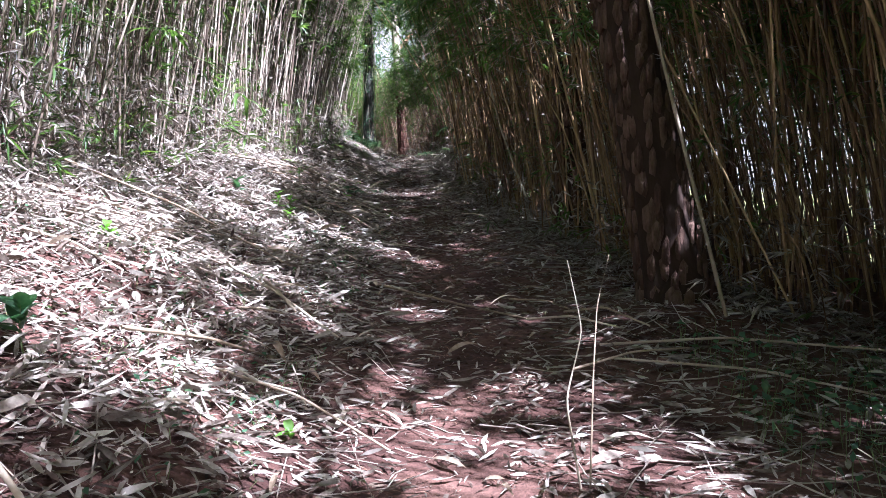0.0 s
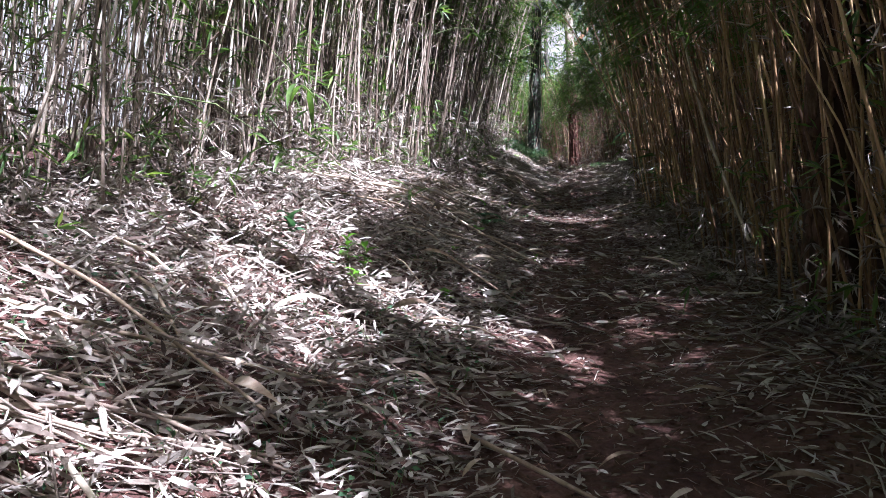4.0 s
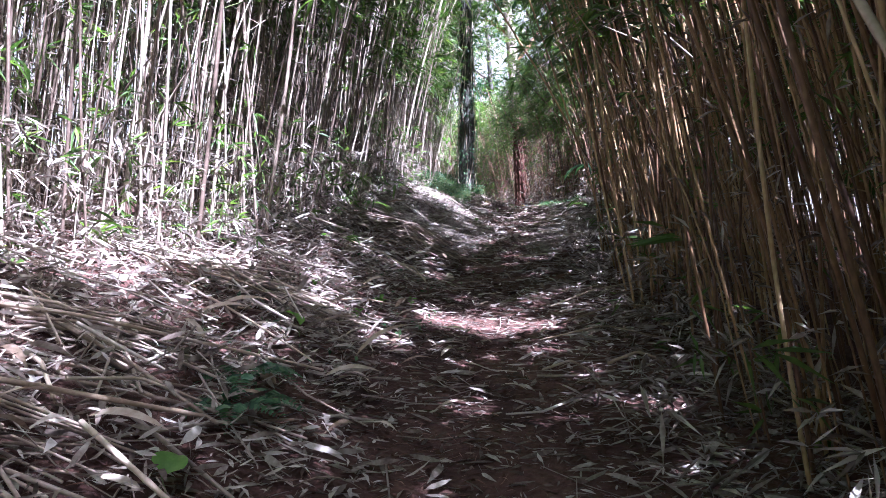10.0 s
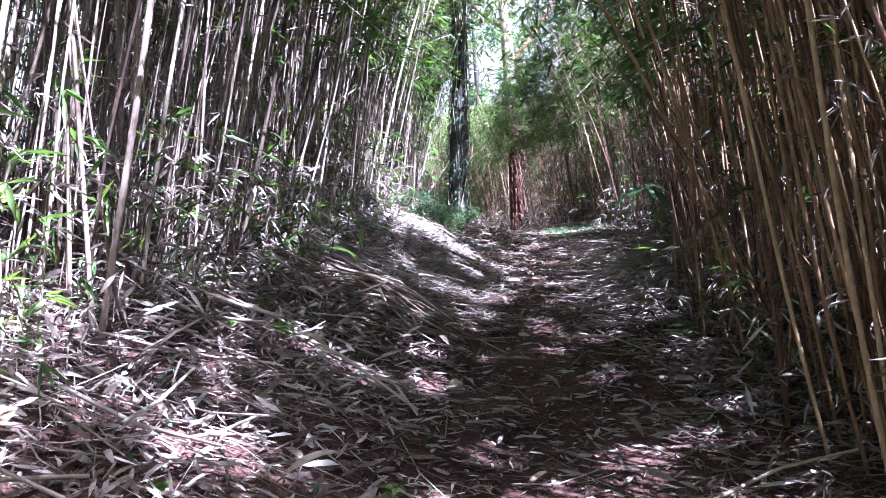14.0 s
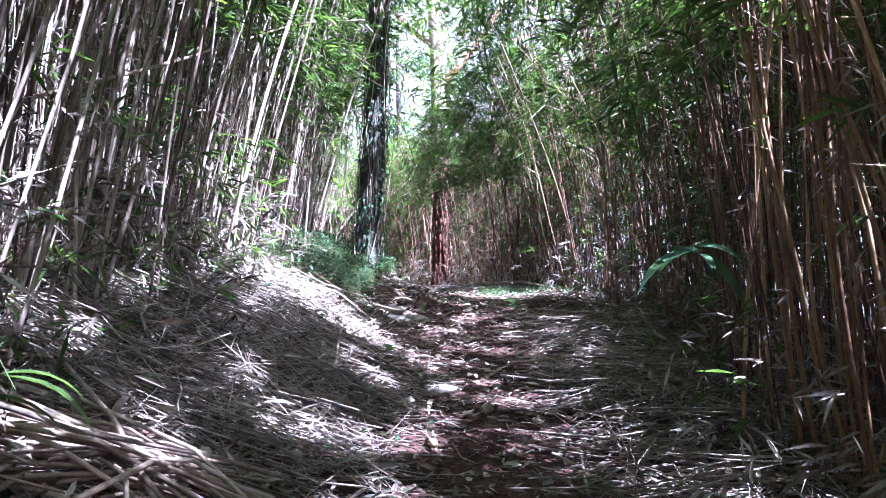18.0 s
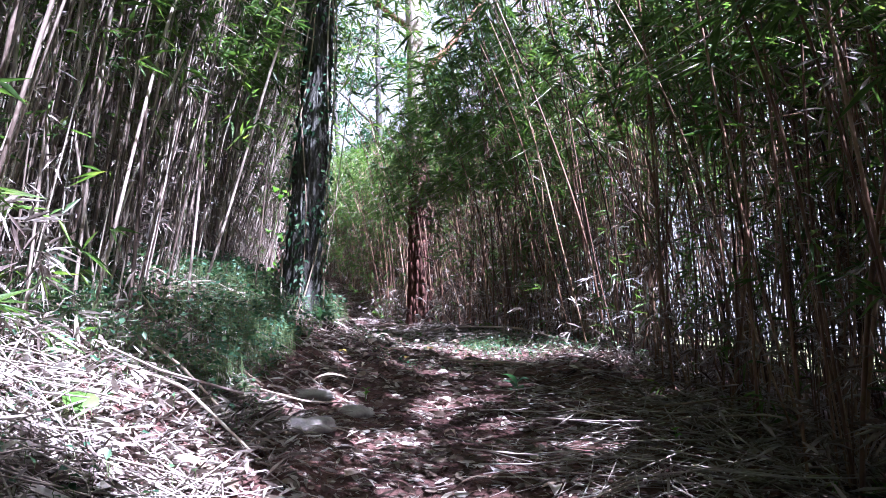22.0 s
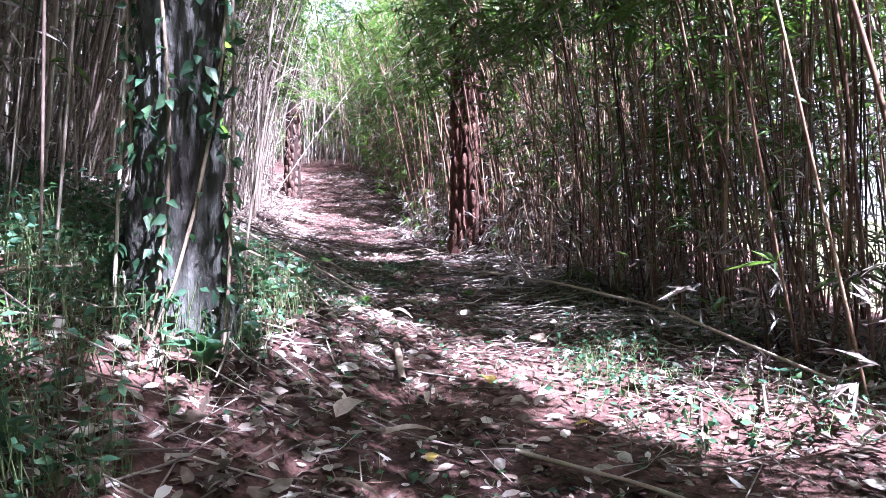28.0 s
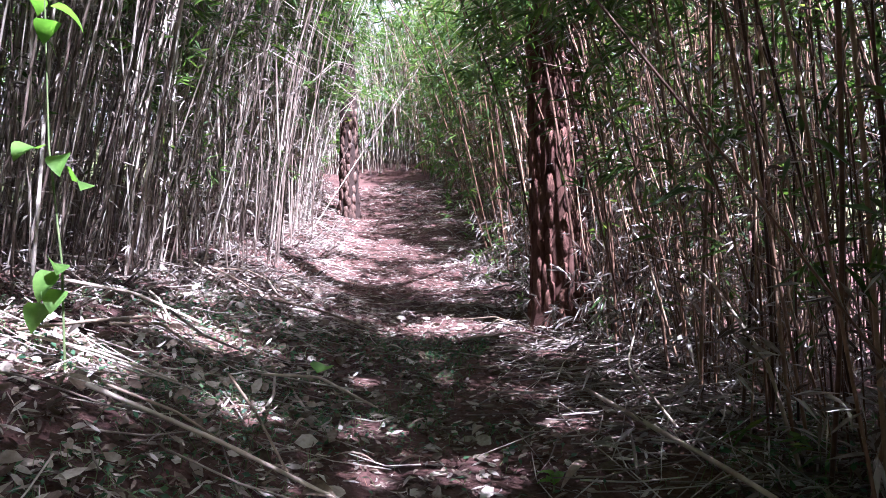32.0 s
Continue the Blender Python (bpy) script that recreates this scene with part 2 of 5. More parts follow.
TAN = [(0.08, (0.05, 0.034, 0.027)), (0.35, (0.155, 0.115, 0.088)), (0.62, (0.34, 0.28, 0.22)), (0.9, (0.60, 0.54, 0.44))]
BROWN = [(0.08, (0.05, 0.026, 0.018)), (0.35, (0.15, 0.084, 0.044)), (0.62, (0.33, 0.212, 0.105)), (0.9, (0.55, 0.41, 0.225))]
CANE_TAN = material("tan_cane", TAN, 3, (1, 1, 0.5), rough=0.5, bump=0.12, vary="island", vary_amount=0.6)
CANE_BROWN = material("brown_cane", BROWN, 3, (1, 1, 0.5), rough=0.5, bump=0.12, vary="island", vary_amount=0.6)
# darker copy of BROWN: the thicket's shade is put into the cane colour
SHADED_BROWN = [(0.08, (0.03, 0.016, 0.012)), (0.35, (0.088, 0.047, 0.030)), (0.62, (0.19, 0.11, 0.068)), (0.9, (0.42, 0.30, 0.19))]
CANE_SHADE = material("shade_brown_cane", SHADED_BROWN, 3, (1, 1, 0.5), rough=0.5, bump=0.12, vary="island", vary_amount=0.6)
CANE_SHADE_ONE = material("shade_brown_cane_single", SHADED_BROWN, 3, (1, 1, 0.5), rough=0.5, bump=0.12, vary="object", vary_amount=0.55)
CANE_TAN_ONE = material("tan_cane_single", TAN, 3, (1, 1, 0.5), rough=0.45, bump=0.12, vary="object", vary_amount=0.55)
CANE_BROWN_ONE = material("brown_cane_single", BROWN, 3, (1, 1, 0.5), rough=0.45, bump=0.12, vary="object", vary_amount=0.55)
GREEN = [(0.05, (0.026, 0.052, 0.018)), (0.4, (0.056, 0.104, 0.030)), (0.7, (0.10, 0.165, 0.042)), (0.95, (0.22, 0.26, 0.075))]
LEAF = material("bamboo_leaf", GREEN, 3, rough=0.42, bump=0, vary="island", vary_amount=0.6, through=0.4, tint=(1.55, 1.75, 0.75), spec=0.5)
LEAF_ONE = material("bamboo_leaf_near", GREEN, 6, rough=0.4, bump=0.05, vary="island", vary_amount=0.5, through=0.4, tint=(1.55, 1.75, 0.75), spec=0.5)
HERB = material("herb_leaf", [(0.05, (0.022, 0.055, 0.032)), (0.5, (0.045, 0.105, 0.055)), (0.95, (0.12, 0.20, 0.085))], 9, rough=0.45, bump=0.1, vary="island", vary_amount=0.5, through=0.3, tint=(1.3, 1.6, 0.9), spec=0.4)
LIME = material("sunlit_vine_leaf", [(0.05, (0.07, 0.15, 0.03)), (0.5, (0.11, 0.22, 0.045)), (0.95, (0.20, 0.33, 0.08))], 12, rough=0.45, bump=0.1, vary="island", vary_amount=0.3, through=0.5, tint=(1.3, 1.6, 0.6))
STEM = material("green_stem", [(0.1, (0.07, 0.12, 0.04)), (0.9, (0.22, 0.26, 0.11))], 20, rough=0.6, bump=0.1)
PINE = material("pine_bark", [(0.1, (0.03, 0.017, 0.013)), (0.45, (0.085, 0.047, 0.034)), (0.9, (0.19, 0.12, 0.09))], 16, (1, 1, 0.4), rough=0.9, bump=1.0, vary="object", vary_amount=0.3, fine=90, depth=0.03)
PINE_GROOVE = material("pine_bark_groove", [(0.1, (0.016, 0.010, 0.008)), (0.9, (0.06, 0.035, 0.026))], 9, (1, 1, 0.4), rough=0.95, bump=0.8)
RED_PINE = material("red_pine_bark", [(0.1, (0.045, 0.02, 0.015)), (0.45, (0.105, 0.046, 0.033)), (0.9, (0.20, 0.10, 0.07))], 16, (1, 1, 0.4), rough=0.9, bump=1.0, fine=90, depth=0.03, vary="object", vary_amount=0.45)
ROT = material("rotting_leaf", [(0.1, (0.035, 0.022, 0.017)), (0.45, (0.085, 0.056, 0.042)), (0.9, (0.20, 0.15, 0.115))], 14, rough=0.85, bump=0.2, vary="island", vary_amount=0.7)
GREY = material("grey_bark", [(0.1, (0.02, 0.015, 0.012)), (0.4, (0.05, 0.045, 0.037)), (0.65, (0.09, 0.09, 0.076)), (0.9, (0.19, 0.185, 0.16))], 7, (1, 1, 0.3), rough=0.9, bump=1.0, fine=55, depth=0.05)
ROCK = material("stone", [(0.1, (0.12, 0.10, 0.085)), (0.5, (0.27, 0.24, 0.21)), (0.9, (0.45, 0.42, 0.38))], 9, rough=0.85, bump=0.6)

# ---- ground ----
far = np.array([0.6, 1.5, 3, 6, 12, 25, 60, 150, 400, 1500])
gx = np.concatenate([-9 - far[::-1], np.arange(-9, 6.01, 0.13), 6 + far])
gy = np.concatenate([-6 - far[::-1], np.arange(-6, 52.01, 0.13), 52 + far])
mx, my = np.meshgrid(gx, gy)
nx = len(gx)
idx = np.arange(nx * len(gy)).reshape(len(gy), nx)
quads = np.stack([idx[:-1, :-1], idx[:-1, 1:], idx[1:, 1:], idx[1:, :-1]], -1).reshape(-1, 4)
gverts = np.stack([mx, my, ground_z(mx, my)], -1).reshape(-1, 3)
ground = new("ground", mesh_from("ground", gverts, [quads], SOIL, smooth=True))
TURF = material("dry_turf", [(0.15, (0.035, 0.045, 0.018)), (0.45, (0.08, 0.095, 0.035)), (0.7, (0.15, 0.15, 0.06)), (0.95, (0.27, 0.24, 0.12))], 0.9, rough=0.95, bump=1.0, fine=14, depth=0.08)
ground.data.materials.append(TURF)
mid_x, mid_y = gverts[quads][:, :, 0].mean(1), gverts[quads][:, :, 1].mean(1)
ground.data.polygons.foreach_set("material_index", ((mid_x < -9.5) | (mid_x > 6.2) | (mid_y < -6.2) | (mid_y > 52.2)).astype(np.int32))
tagged(ground, "red-brown bare earth of a climbing footpath and its bank", "ground", kind="structure")


# added emissive ring: its glow stands in for overexposed sky between the canes
def sky_glow():
    mat = bpy.data.materials.new("sky_glow_ring")
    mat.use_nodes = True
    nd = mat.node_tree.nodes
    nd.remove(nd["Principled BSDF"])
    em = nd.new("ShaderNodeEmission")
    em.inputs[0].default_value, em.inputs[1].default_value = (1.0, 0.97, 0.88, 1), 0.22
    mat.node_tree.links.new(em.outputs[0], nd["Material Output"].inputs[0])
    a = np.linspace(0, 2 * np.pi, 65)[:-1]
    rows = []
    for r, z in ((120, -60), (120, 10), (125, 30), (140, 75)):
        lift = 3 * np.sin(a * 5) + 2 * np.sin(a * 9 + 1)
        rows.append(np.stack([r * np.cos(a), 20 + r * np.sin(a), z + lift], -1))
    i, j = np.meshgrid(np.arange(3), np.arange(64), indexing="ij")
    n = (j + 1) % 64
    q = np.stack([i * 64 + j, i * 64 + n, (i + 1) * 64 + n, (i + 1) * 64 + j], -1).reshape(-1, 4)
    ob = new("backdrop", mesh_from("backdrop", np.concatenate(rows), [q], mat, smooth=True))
    tagged(ob, "glowing ring standing in for bright sky beyond the bamboo", "backdrop", kind="structure")


sky_glow()


# ---- bamboo ----
def cane_lines(x, y, height, lean, bend, k):
    """Centre lines of standing canes: lean and bend are sideways metres at the top (n, 2)."""
    s = np.linspace(0, 1, k)[None, :, None]
    z0 = ground_z(x, y) - 0.05
    xy = np.stack([x, y], -1)[:, None] + lean[:, None] * s + bend[:, None] * s ** 2.4
    z = z0[:, None] + height[:, None] * s[..., 0]
    return np.concatenate([xy, z[..., None]], -1)


def along(lines, s):
    """Points at fractions s (n, m) of the lines (n, k, 3)."""
    k = lines.shape[1]
    f = np.clip(s * (k - 1), 0, k - 1.001)
    i = f.astype(int)
    r = (f - i)[..., None]
    row = np.arange(len(lines))[:, None]
    return lines[row, i] * (1 - r) + lines[row, i + 1] * r


SUN_WAY = np.array([ca * ce, -sa * ce, se])
# where the sun comes through the leaves: x, y, height over the earth, radius
GAPS = [(-2.2, 3.9, 0, 0.5), (-1.6, 3.6, 0, 0.4), (-2.5, 5.6, 0, 0.4), (-2.85, 8.5, 0, 0.45), (-2.1, 7.8, 0, 0.4), (-1.4, 8.0, 0, 0.35), (-0.6, 8.3, 0, 0.22),
        (-3.4, 11.7, 0.2, 0.55), (-2.75, 10.9, 0, 0.48), (0.1, 3.3, 0, 0.22), (-0.3, 5.2, 0, 0.08), (0.3, 6.3, 0, 0.08), (-0.95, 15.5, 0, 0.45),
        (-3.0, 14.4, 0.2, 0.5), (-3.4, 15.4, 1.4, 0.8), (-2.9, 12.9, 1.2, 0.6), (-3.3, 23.1, 0, 0.5), (-2.75, 22.95, 0, 0.66), (-2.1, 22.75, 0, 0.4),
        (-0.8, 21.6, 0, 0.22), (-1.2, 28.7, 0, 0.3), (-0.65, 28.05, 0, 0.34), (0.0, 27.5, 0, 0.34), (-2.4, 25.4, 0, 0.12), (-2.5, 27.0, 0, 0.1),
        (-3.86, 31.8, 0, 0.26), (-5.0, 36.3, 1.0, 0.9), (-5.4, 38.3, 1.0, 1.0), (-3.4, 37.3, 0, 0.35), (-4.6, 38.6, 0, 0.5), (-2.7, 34.0, 0, 0.3),
        (-1.85, 33.6, 1.4, 0.35), (1.9, 5.5, 0.9, 0.12), (-6.1, 41.0, 0.9, 0.4), (-5.7, 39.9, 0.2, 0.35), (-4.9, 36.4, 0.2, 0.6), (-3.0, 37.5, 0, 0.4), (-6.6, 44.0, 2.5, 0.9), (-7.0, 47.0, 3.0, 1.4), (-3.55, 30.2, 0.8, 0.4), (-3.55, 30.2, 1.5, 0.35), (-3.6, 20.0, 1.6, 0.4), (-3.4, 26.3, 1.8, 0.2)]


GAPS += [(-1.9, 14.6, 0, 0.18), (-1.4, 14.2, 0, 0.16), (-2.2, 15.4, 0, 0.14), (-2.2, 18.8, 0.2, 0.12), (-2.6, 18.6, 0.2, 0.12), (-1.9, 18.6, 0.1, 0.1), (-2.4, 19.3, 0.1, 0.1), (0.5, 19.4, 1.3, 0.14), (0.5, 19.8, 2.3, 0.18), (0.5, 20.2, 1.6, 0.14), (0.45, 19.0, 0.8, 0.12), (0.5, 19.6, 3.0, 0.18),
         (0.1, 17.6, 0, 0.1), (-0.4, 17.9, 0, 0.1), (0.2, 18.3, 0, 0.12), (-0.6, 18.8, 0, 0.08), (-2.2, 10.2, 0.1, 0.22), (-2.9, 10.0, 0.1, 0.3),
         (-1.9, 4.7, 0, 0.3), (-2.3, 5.1, 0, 0.3), (-1.3, 4.6, 0, 0.15), (-1.5, 5.3, 0, 0.16), (-0.9, 5.0, 0, 0.12), (-1.1, 5.6, 0, 0.14), (-1.0, 28.35, 0, 0.32), (0.05, 27.35, 0, 0.32), (0.4, 27.2, 0, 0.22),
         (0.5, 26.6, 0, 0.14), (0.7, 26.0, 0.2, 0.14), (0.3, 26.2, 0, 0.1), (0.75, 25.4, 0.4, 0.12),
         (-4.2, 7.0, 2.6, 0.35), (-3.8, 5.5, 2.4, 0.3), (-3.9, 10.0, 2.8, 0.5), (-3.6, 13.0, 3.0, 0.5), (-4.0, 8.5, 1.5, 0.35), (-3.2, 18.0, 1.4, 0.2), (-3.1, 18.4, 2.6, 0.22), (-3.1, 17.2, 0.6, 0.2),
         (-0.3, 15.2, 0, 0.2), (0.2, 15.6, 0, 0.14), (-0.6, 13.2, 0, 0.14), (-0.2, 14.4, 0, 0.12), (-1.1, 16.4, 0, 0.14), (0.7, 15.6, 2.2, 0.14), (0.6, 16.9, 2.3, 0.14),
         (0.55, 18.0, 2.2, 0.14), (0.5, 18.6, 1.4, 0.12), (0.8, 14.3, 2.6, 0.13), (-0.8, 15.9, 0, 0.2),
         (-3.2, 11.3, 0.2, 0.55), (-3.9, 12.2, 0.3, 0.6), (-2.95, 11.7, 0.1, 0.4), (-1.8, 7.3, 0, 0.4), (-2.45, 8.8, 0, 0.45), (-0.74, 8.4, 0, 0.14), (0.2, 9.0, 0, 0.1),
         (-3.16, 36.4, 0, 0.4), (-3.0, 13.6, 0.8, 0.4), (-3.5, 14.2, 1.6, 0.5), (-4.6, 9.3, 2.6, 0.5), (-4.2, 8.2, 2.2, 0.4)]
fleck = np.random.default_rng(3)
for i in range(260):
    y = fleck.uniform(0.5, 42)
    if i < 30:
        y = fleck.uniform(1.5, 4.5)
        GAPS.append((float(path_x(y)) + fleck.normal(0.1, 0.45), y, 0.0, fleck.uniform(0.06, 0.17)))
    elif i < 75:
        y = fleck.uniform(19, 27)
        GAPS.append((float(path_x(y)) + fleck.normal(-0.3, 0.6), y, 0.0, fleck.uniform(0.04, 0.12)))
    elif i < 120:
        GAPS.append((float(path_x(y)) + fleck.normal(-0.7, 0.8), y, 0.0, fleck.uniform(0.06, 0.15)))
    else:
        GAPS.append((float(fleck.uniform(left_x(y) - 0.9, right_x(y) + (0.8 if y < 20 else 0.1))), y, fleck.uniform(0, 2.6), fleck.uniform(0.05, 0.14)))

for i in range(260):
    y = fleck.uniform(1.0, 36)
    GAPS.append((float(left_x(y)) + fleck.uniform(-0.8, 0.3), y, fleck.uniform(0.2, 3.2), fleck.uniform(0.03, 0.11)))
for i in range(85):
    y = fleck.uniform(31, 36)
    GAPS.append((float(right_x(y)) + fleck.uniform(-0.1, 0.3), y, fleck.uniform(0.2, 3.2), fleck.uniform(0.03, 0.11)))
for i in range(36):
    y = fleck.uniform(7, 20.5)
    GAPS.append((float(right_x(y)) + fleck.uniform(-0.1, 0.35), y, fleck.uniform(0.2, 3.2), fleck.uniform(0.02, 0.09)))
for i in range(120):
    y = fleck.uniform(22, 36)
    GAPS.append((float(right_x(y)) + fleck.uniform(-0.3, 0.8), y, fleck.uniform(2.8, 4.4), fleck.uniform(0.12, 0.3)))
for i in range(330):
    y = fleck.uniform(0.5, 44)
    GAPS.append((float(fleck.uniform(left_x(y) - 0.8, right_x(y) + (0.5 if y < 20 else 0.1))), y, max(0.0, fleck.uniform(-0.8, 2.8)), fleck.uniform(0.0, 0.045)))

# a map of the gaps on a plane square to the sun: the height along the sun from which a cell stays open
CELL, SPAN = 0.04, 70.0
SUN_U = unit(np.cross(SUN_WAY, [0, 0, 1.0]))
SUN_V = np.cross(SUN_U, SUN_WAY)
open_from = np.full((int(2 * SPAN / CELL), int(2 * SPAN / CELL)), 1e9, np.float32)
for x, y, up, r in GAPS:
    p = np.array([x, y, float(ground_z(x, y)) + up])
    r += 0.06
    ci, cj, n = int((p @ SUN_U + SPAN) / CELL), int((p @ SUN_V + SPAN) / CELL), int(r / CELL) + 1
    k = np.arange(-n, n + 1)
    disc = k[:, None] ** 2 + k[None] ** 2 < (r / CELL) ** 2
    patch = open_from[ci - n:ci + n + 1, cj - n:cj + n + 1]
    patch[disc] = np.minimum(patch[disc], p @ SUN_WAY + 0.6)


def in_gap(p):
    """True for the points that stand in the way of the sun where it comes through."""
    i = np.clip(((p @ SUN_U + SPAN) / CELL).astype(int), 0, len(open_from) - 1)
    j = np.clip(((p @ SUN_V + SPAN) / CELL).astype(int), 0, len(open_from) - 1)
    return p @ SUN_WAY > open_from[i, j]


def shaded(p):
    """True for the points of the canopy that stay: the leaves hang in clumps."""
    return np.sin(p[:, 0] * 5.3 + p[:, 2] * 3.1) + np.sin(p[:, 1] * 4.7 - p[:, 2] * 2.3 + 1) + np.sin(p[:, 1] * 2.1 + p[:, 0] * 3.7) > -0.85


def sprays(points, per, reach, size=1.0, clear=False):
    """Leaf fans: short twigs at points, each with `per` drooping leaves."""
    n = len(points)
    a = rng.uniform(0, 2 * np.pi, n)
    out = np.stack([np.cos(a), np.sin(a), rng.uniform(-0.1, 0.9, n)], -1)
    r = rng.uniform(0.25, 1.0, n)[:, None] * reach * np.sqrt(np.broadcast_to(size, n))[:, None]
    tip = points + unit(out) * r
    base = np.repeat(tip, per, 0) - np.repeat(unit(out) * r, per, 0) * rng.uniform(0, 0.45, (n * per, 1))
    way = np.repeat(unit(out), per, 0) * 0.9 + rng.normal(0, 0.55, (n * per, 3)) + [[0, 0, -0.35]]
    length = rng.uniform(0.09, 0.2, n * per) * np.repeat(np.broadcast_to(size, n), per)
    if clear:
        free = ~in_gap(base) & ~in_gap(base + unit(way) * length[:, None] * 0.4)
        base, way, length = base[free], way[free], length[free]
    leaves = blades(base, unit(way), length, length * rng.uniform(0.10, 0.15, len(base)), sag=0.2)
    twigs = tubes(np.stack([points, tip], 1), np.tile([[0.004, 0.0015]], (n, 1)), 3)
    return leaves, twigs


def side_plan(side, y):
    """For one side: the front of the thicket, how high the leaves begin and how many fans a cane has."""
    if side == "west":
        return left_x(y), -1, np.interp(y, [0, 8, 14, 20, 30, 36], [1.1, 1.3, 1.8, 1.6, 1.6, 1.5]), np.interp(y, [0, 8, 16, 24, 30, 45], [16, 15, 14, 16, 20, 13])
    return right_x(y), 1, np.interp(y, [0, 8, 18, 21, 22.5, 30, 36], [2.2, 2.4, 2.4, 2.0, 1.0, 1.0, 1.3]), np.interp(y, [0, 8, 12, 18, 22, 30, 45], [15, 18, 18, 22, 23, 19, 12])


def crown_height(side, y):
    """How tall the canes grow: raised out of view for shade, lower where the sun gets in."""
    if side == "east":
        return np.interp(y, [-9, 1, 2.5, 8, 10, 12, 13, 15, 16.5, 20.5, 22, 23.5, 25, 28, 30, 42, 46],
                         [1.6, 1.6, 1.6, 1.55, 1.6, 1.6, 1.55, 1.55, 1.55, 1.45, 1.12, 1.0, 1.0, 0.92, 0.84, 0.84, 0.9])
    return np.interp(y, [-9, 2, 8, 12, 16, 22, 30, 34, 44], [1.5, 1.5, 1.45, 1.5, 1.5, 1.5, 1.4, 1.2, 1.1])


def open_way(lines):
    """Canes that leave the gaps of the canopy free."""
    keep = np.ones(len(lines), bool)
    for x, y, up, r in GAPS:
        if r < 0.24:
            continue
        q = lines - np.array([x, y, float(ground_z(x, y)) + up])
        t = q @ SUN_WAY
        near = (np.linalg.norm(q - t[..., None] * SUN_WAY, axis=-1) < r * 0.8) & (t > 0.8)
        keep &= ~(near.any(1) & (rng.uniform(0, 1, len(lines)) < 0.92))
    return keep


def thicket(side, count, depth0, depth1, cane_mat, label, y0=-9, y1=51, rings=7, sides=5, per=5, size=1.05, share=1.0, radius=(0.004, 0.0125), bare=0.0):
    y = rng.uniform(y0, y1, count)
    front, sign, start, fans = side_plan(side, y)
    deep = rng.uniform(depth0, depth1, count)
    clump = np.sin(y * 5.1 + deep * 2.7) + np.sin(y * 11.3 - deep * 6.1 + 2) + np.sin(y * 2.3 + 1) + rng.normal(0, 1.0, count) > -0.9
    y, front, start, fans, deep = y[clump], front[clump], start[clump], fans[clump], deep[clump]
    count = len(y)
    x = front + sign * deep + 0.10 * np.sin(y * 9.0) + rng.normal(0, 0.05, count)
    h = rng.uniform(3.7, 5.3, count) * crown_height(side, y)
    # tall canes, leafy mostly above the view, are added to shade the bank
    tall = rng.uniform(0, 1, count) < (np.interp(y, [8, 11, 20, 25.5, 26.5, 30.5, 31.5], [0.4, 0.3, 0.35, 0.4, 0.4, 0.35, 0.0]) if sign > 0 else np.interp(y, [8, 11, 18, 20, 33, 35], [0.3, 0.15, 0.25, 0.55, 0.5, 0.0]))
    h = np.where(tall, rng.uniform(7.0, 9.0, count), h)
    start = np.maximum(np.where(tall, np.where(rng.uniform(0, 1, count) < 0.5, 5.6, 3.4), start), bare)
    snapped = rng.uniform(0, 1, count) < 0.12
    h = np.where(snapped, rng.uniform(0.5, 2.6, count), h)
    lean = rng.normal(0, 0.42, (count, 2))
    lean[:, 0] += -sign * 0.17 * h * (np.interp(y, [16, 20, 33, 36], [1, 0.5, 0.5, 0.3]) if sign > 0 else np.interp(y, [24, 26, 29, 30, 36, 39], [1, 0.7, 0.7, 1.7, 1.7, 0.8]))
    wild = rng.uniform(0, 1, count) < 0.10
    lean[wild] += rng.normal(0, 0.9, (wild.sum(), 2))
    lean *= np.minimum(h / 4.5, 1)[:, None]
    bend = rng.normal(0, 0.35, (count, 2))
    bend[:, 0] += -sign * rng.uniform(0.1, 1.7, count) * np.interp(y, [16, 20, 34, 37], [1, 0.4, 0.4, 0.2])
    bend *= np.minimum(h / 4.5, 1)[:, None]
    lines = cane_lines(x, y, h, lean, bend, rings)
    lines[:, 1:, :2] += np.cumsum(rng.normal(0, 0.035, (count, rings - 1, 2)), 1) * np.minimum(h / 5, 1)[:, None, None]
    free = open_way(lines) & (np.hypot(lines[:, 0, 0] - 1.62, lines[:, 0, 1] - 5.15) > 0.5)
    lines, h, start, fans, y = lines[free], h[free], start[free], np.where(snapped, 0, fans)[free], y[free]
    count = len(y)
    r0 = rng.uniform(*radius, count)
    taper = np.interp(np.linspace(0, 1, rings), [0, 0.5, 0.8, 1], [1.05, 0.95, 0.7, 0.15])
    canes = new("bamboo_thicket", mesh_from("bamboo_canes", *tubes(lines, r0[:, None] * taper[None], sides), cane_mat, smooth=True))
    tagged(canes, label, "bamboo thicket", kind="stuff")
    fans = fans * share
    m = int(np.ceil(fans.max()))
    low = np.where((rng.uniform(0, 1, count) < 0.3) & (start < 5), 0.45, 1.0)
    s0 = np.clip(start * low / h, 0, 0.9)
    s = s0[:, None] + (1 - s0[:, None]) * rng.uniform(0, 1, (count, m))
    keep = rng.uniform(0, m, (count, m)) < fans[:, None]
    pts = along(lines, s)[keep]
    pts = pts[shaded(pts)]
    over = pts[:, 2] - ground_z(pts[:, 0], pts[:, 1])
    leaves, _ = sprays(pts, per, 0.42, size * np.interp(over, [2.6, 4.2], [1.0, 2.2]), True)
    crown = new("bamboo_foliage", mesh_from("bamboo_leaves", *leaves, LEAF))
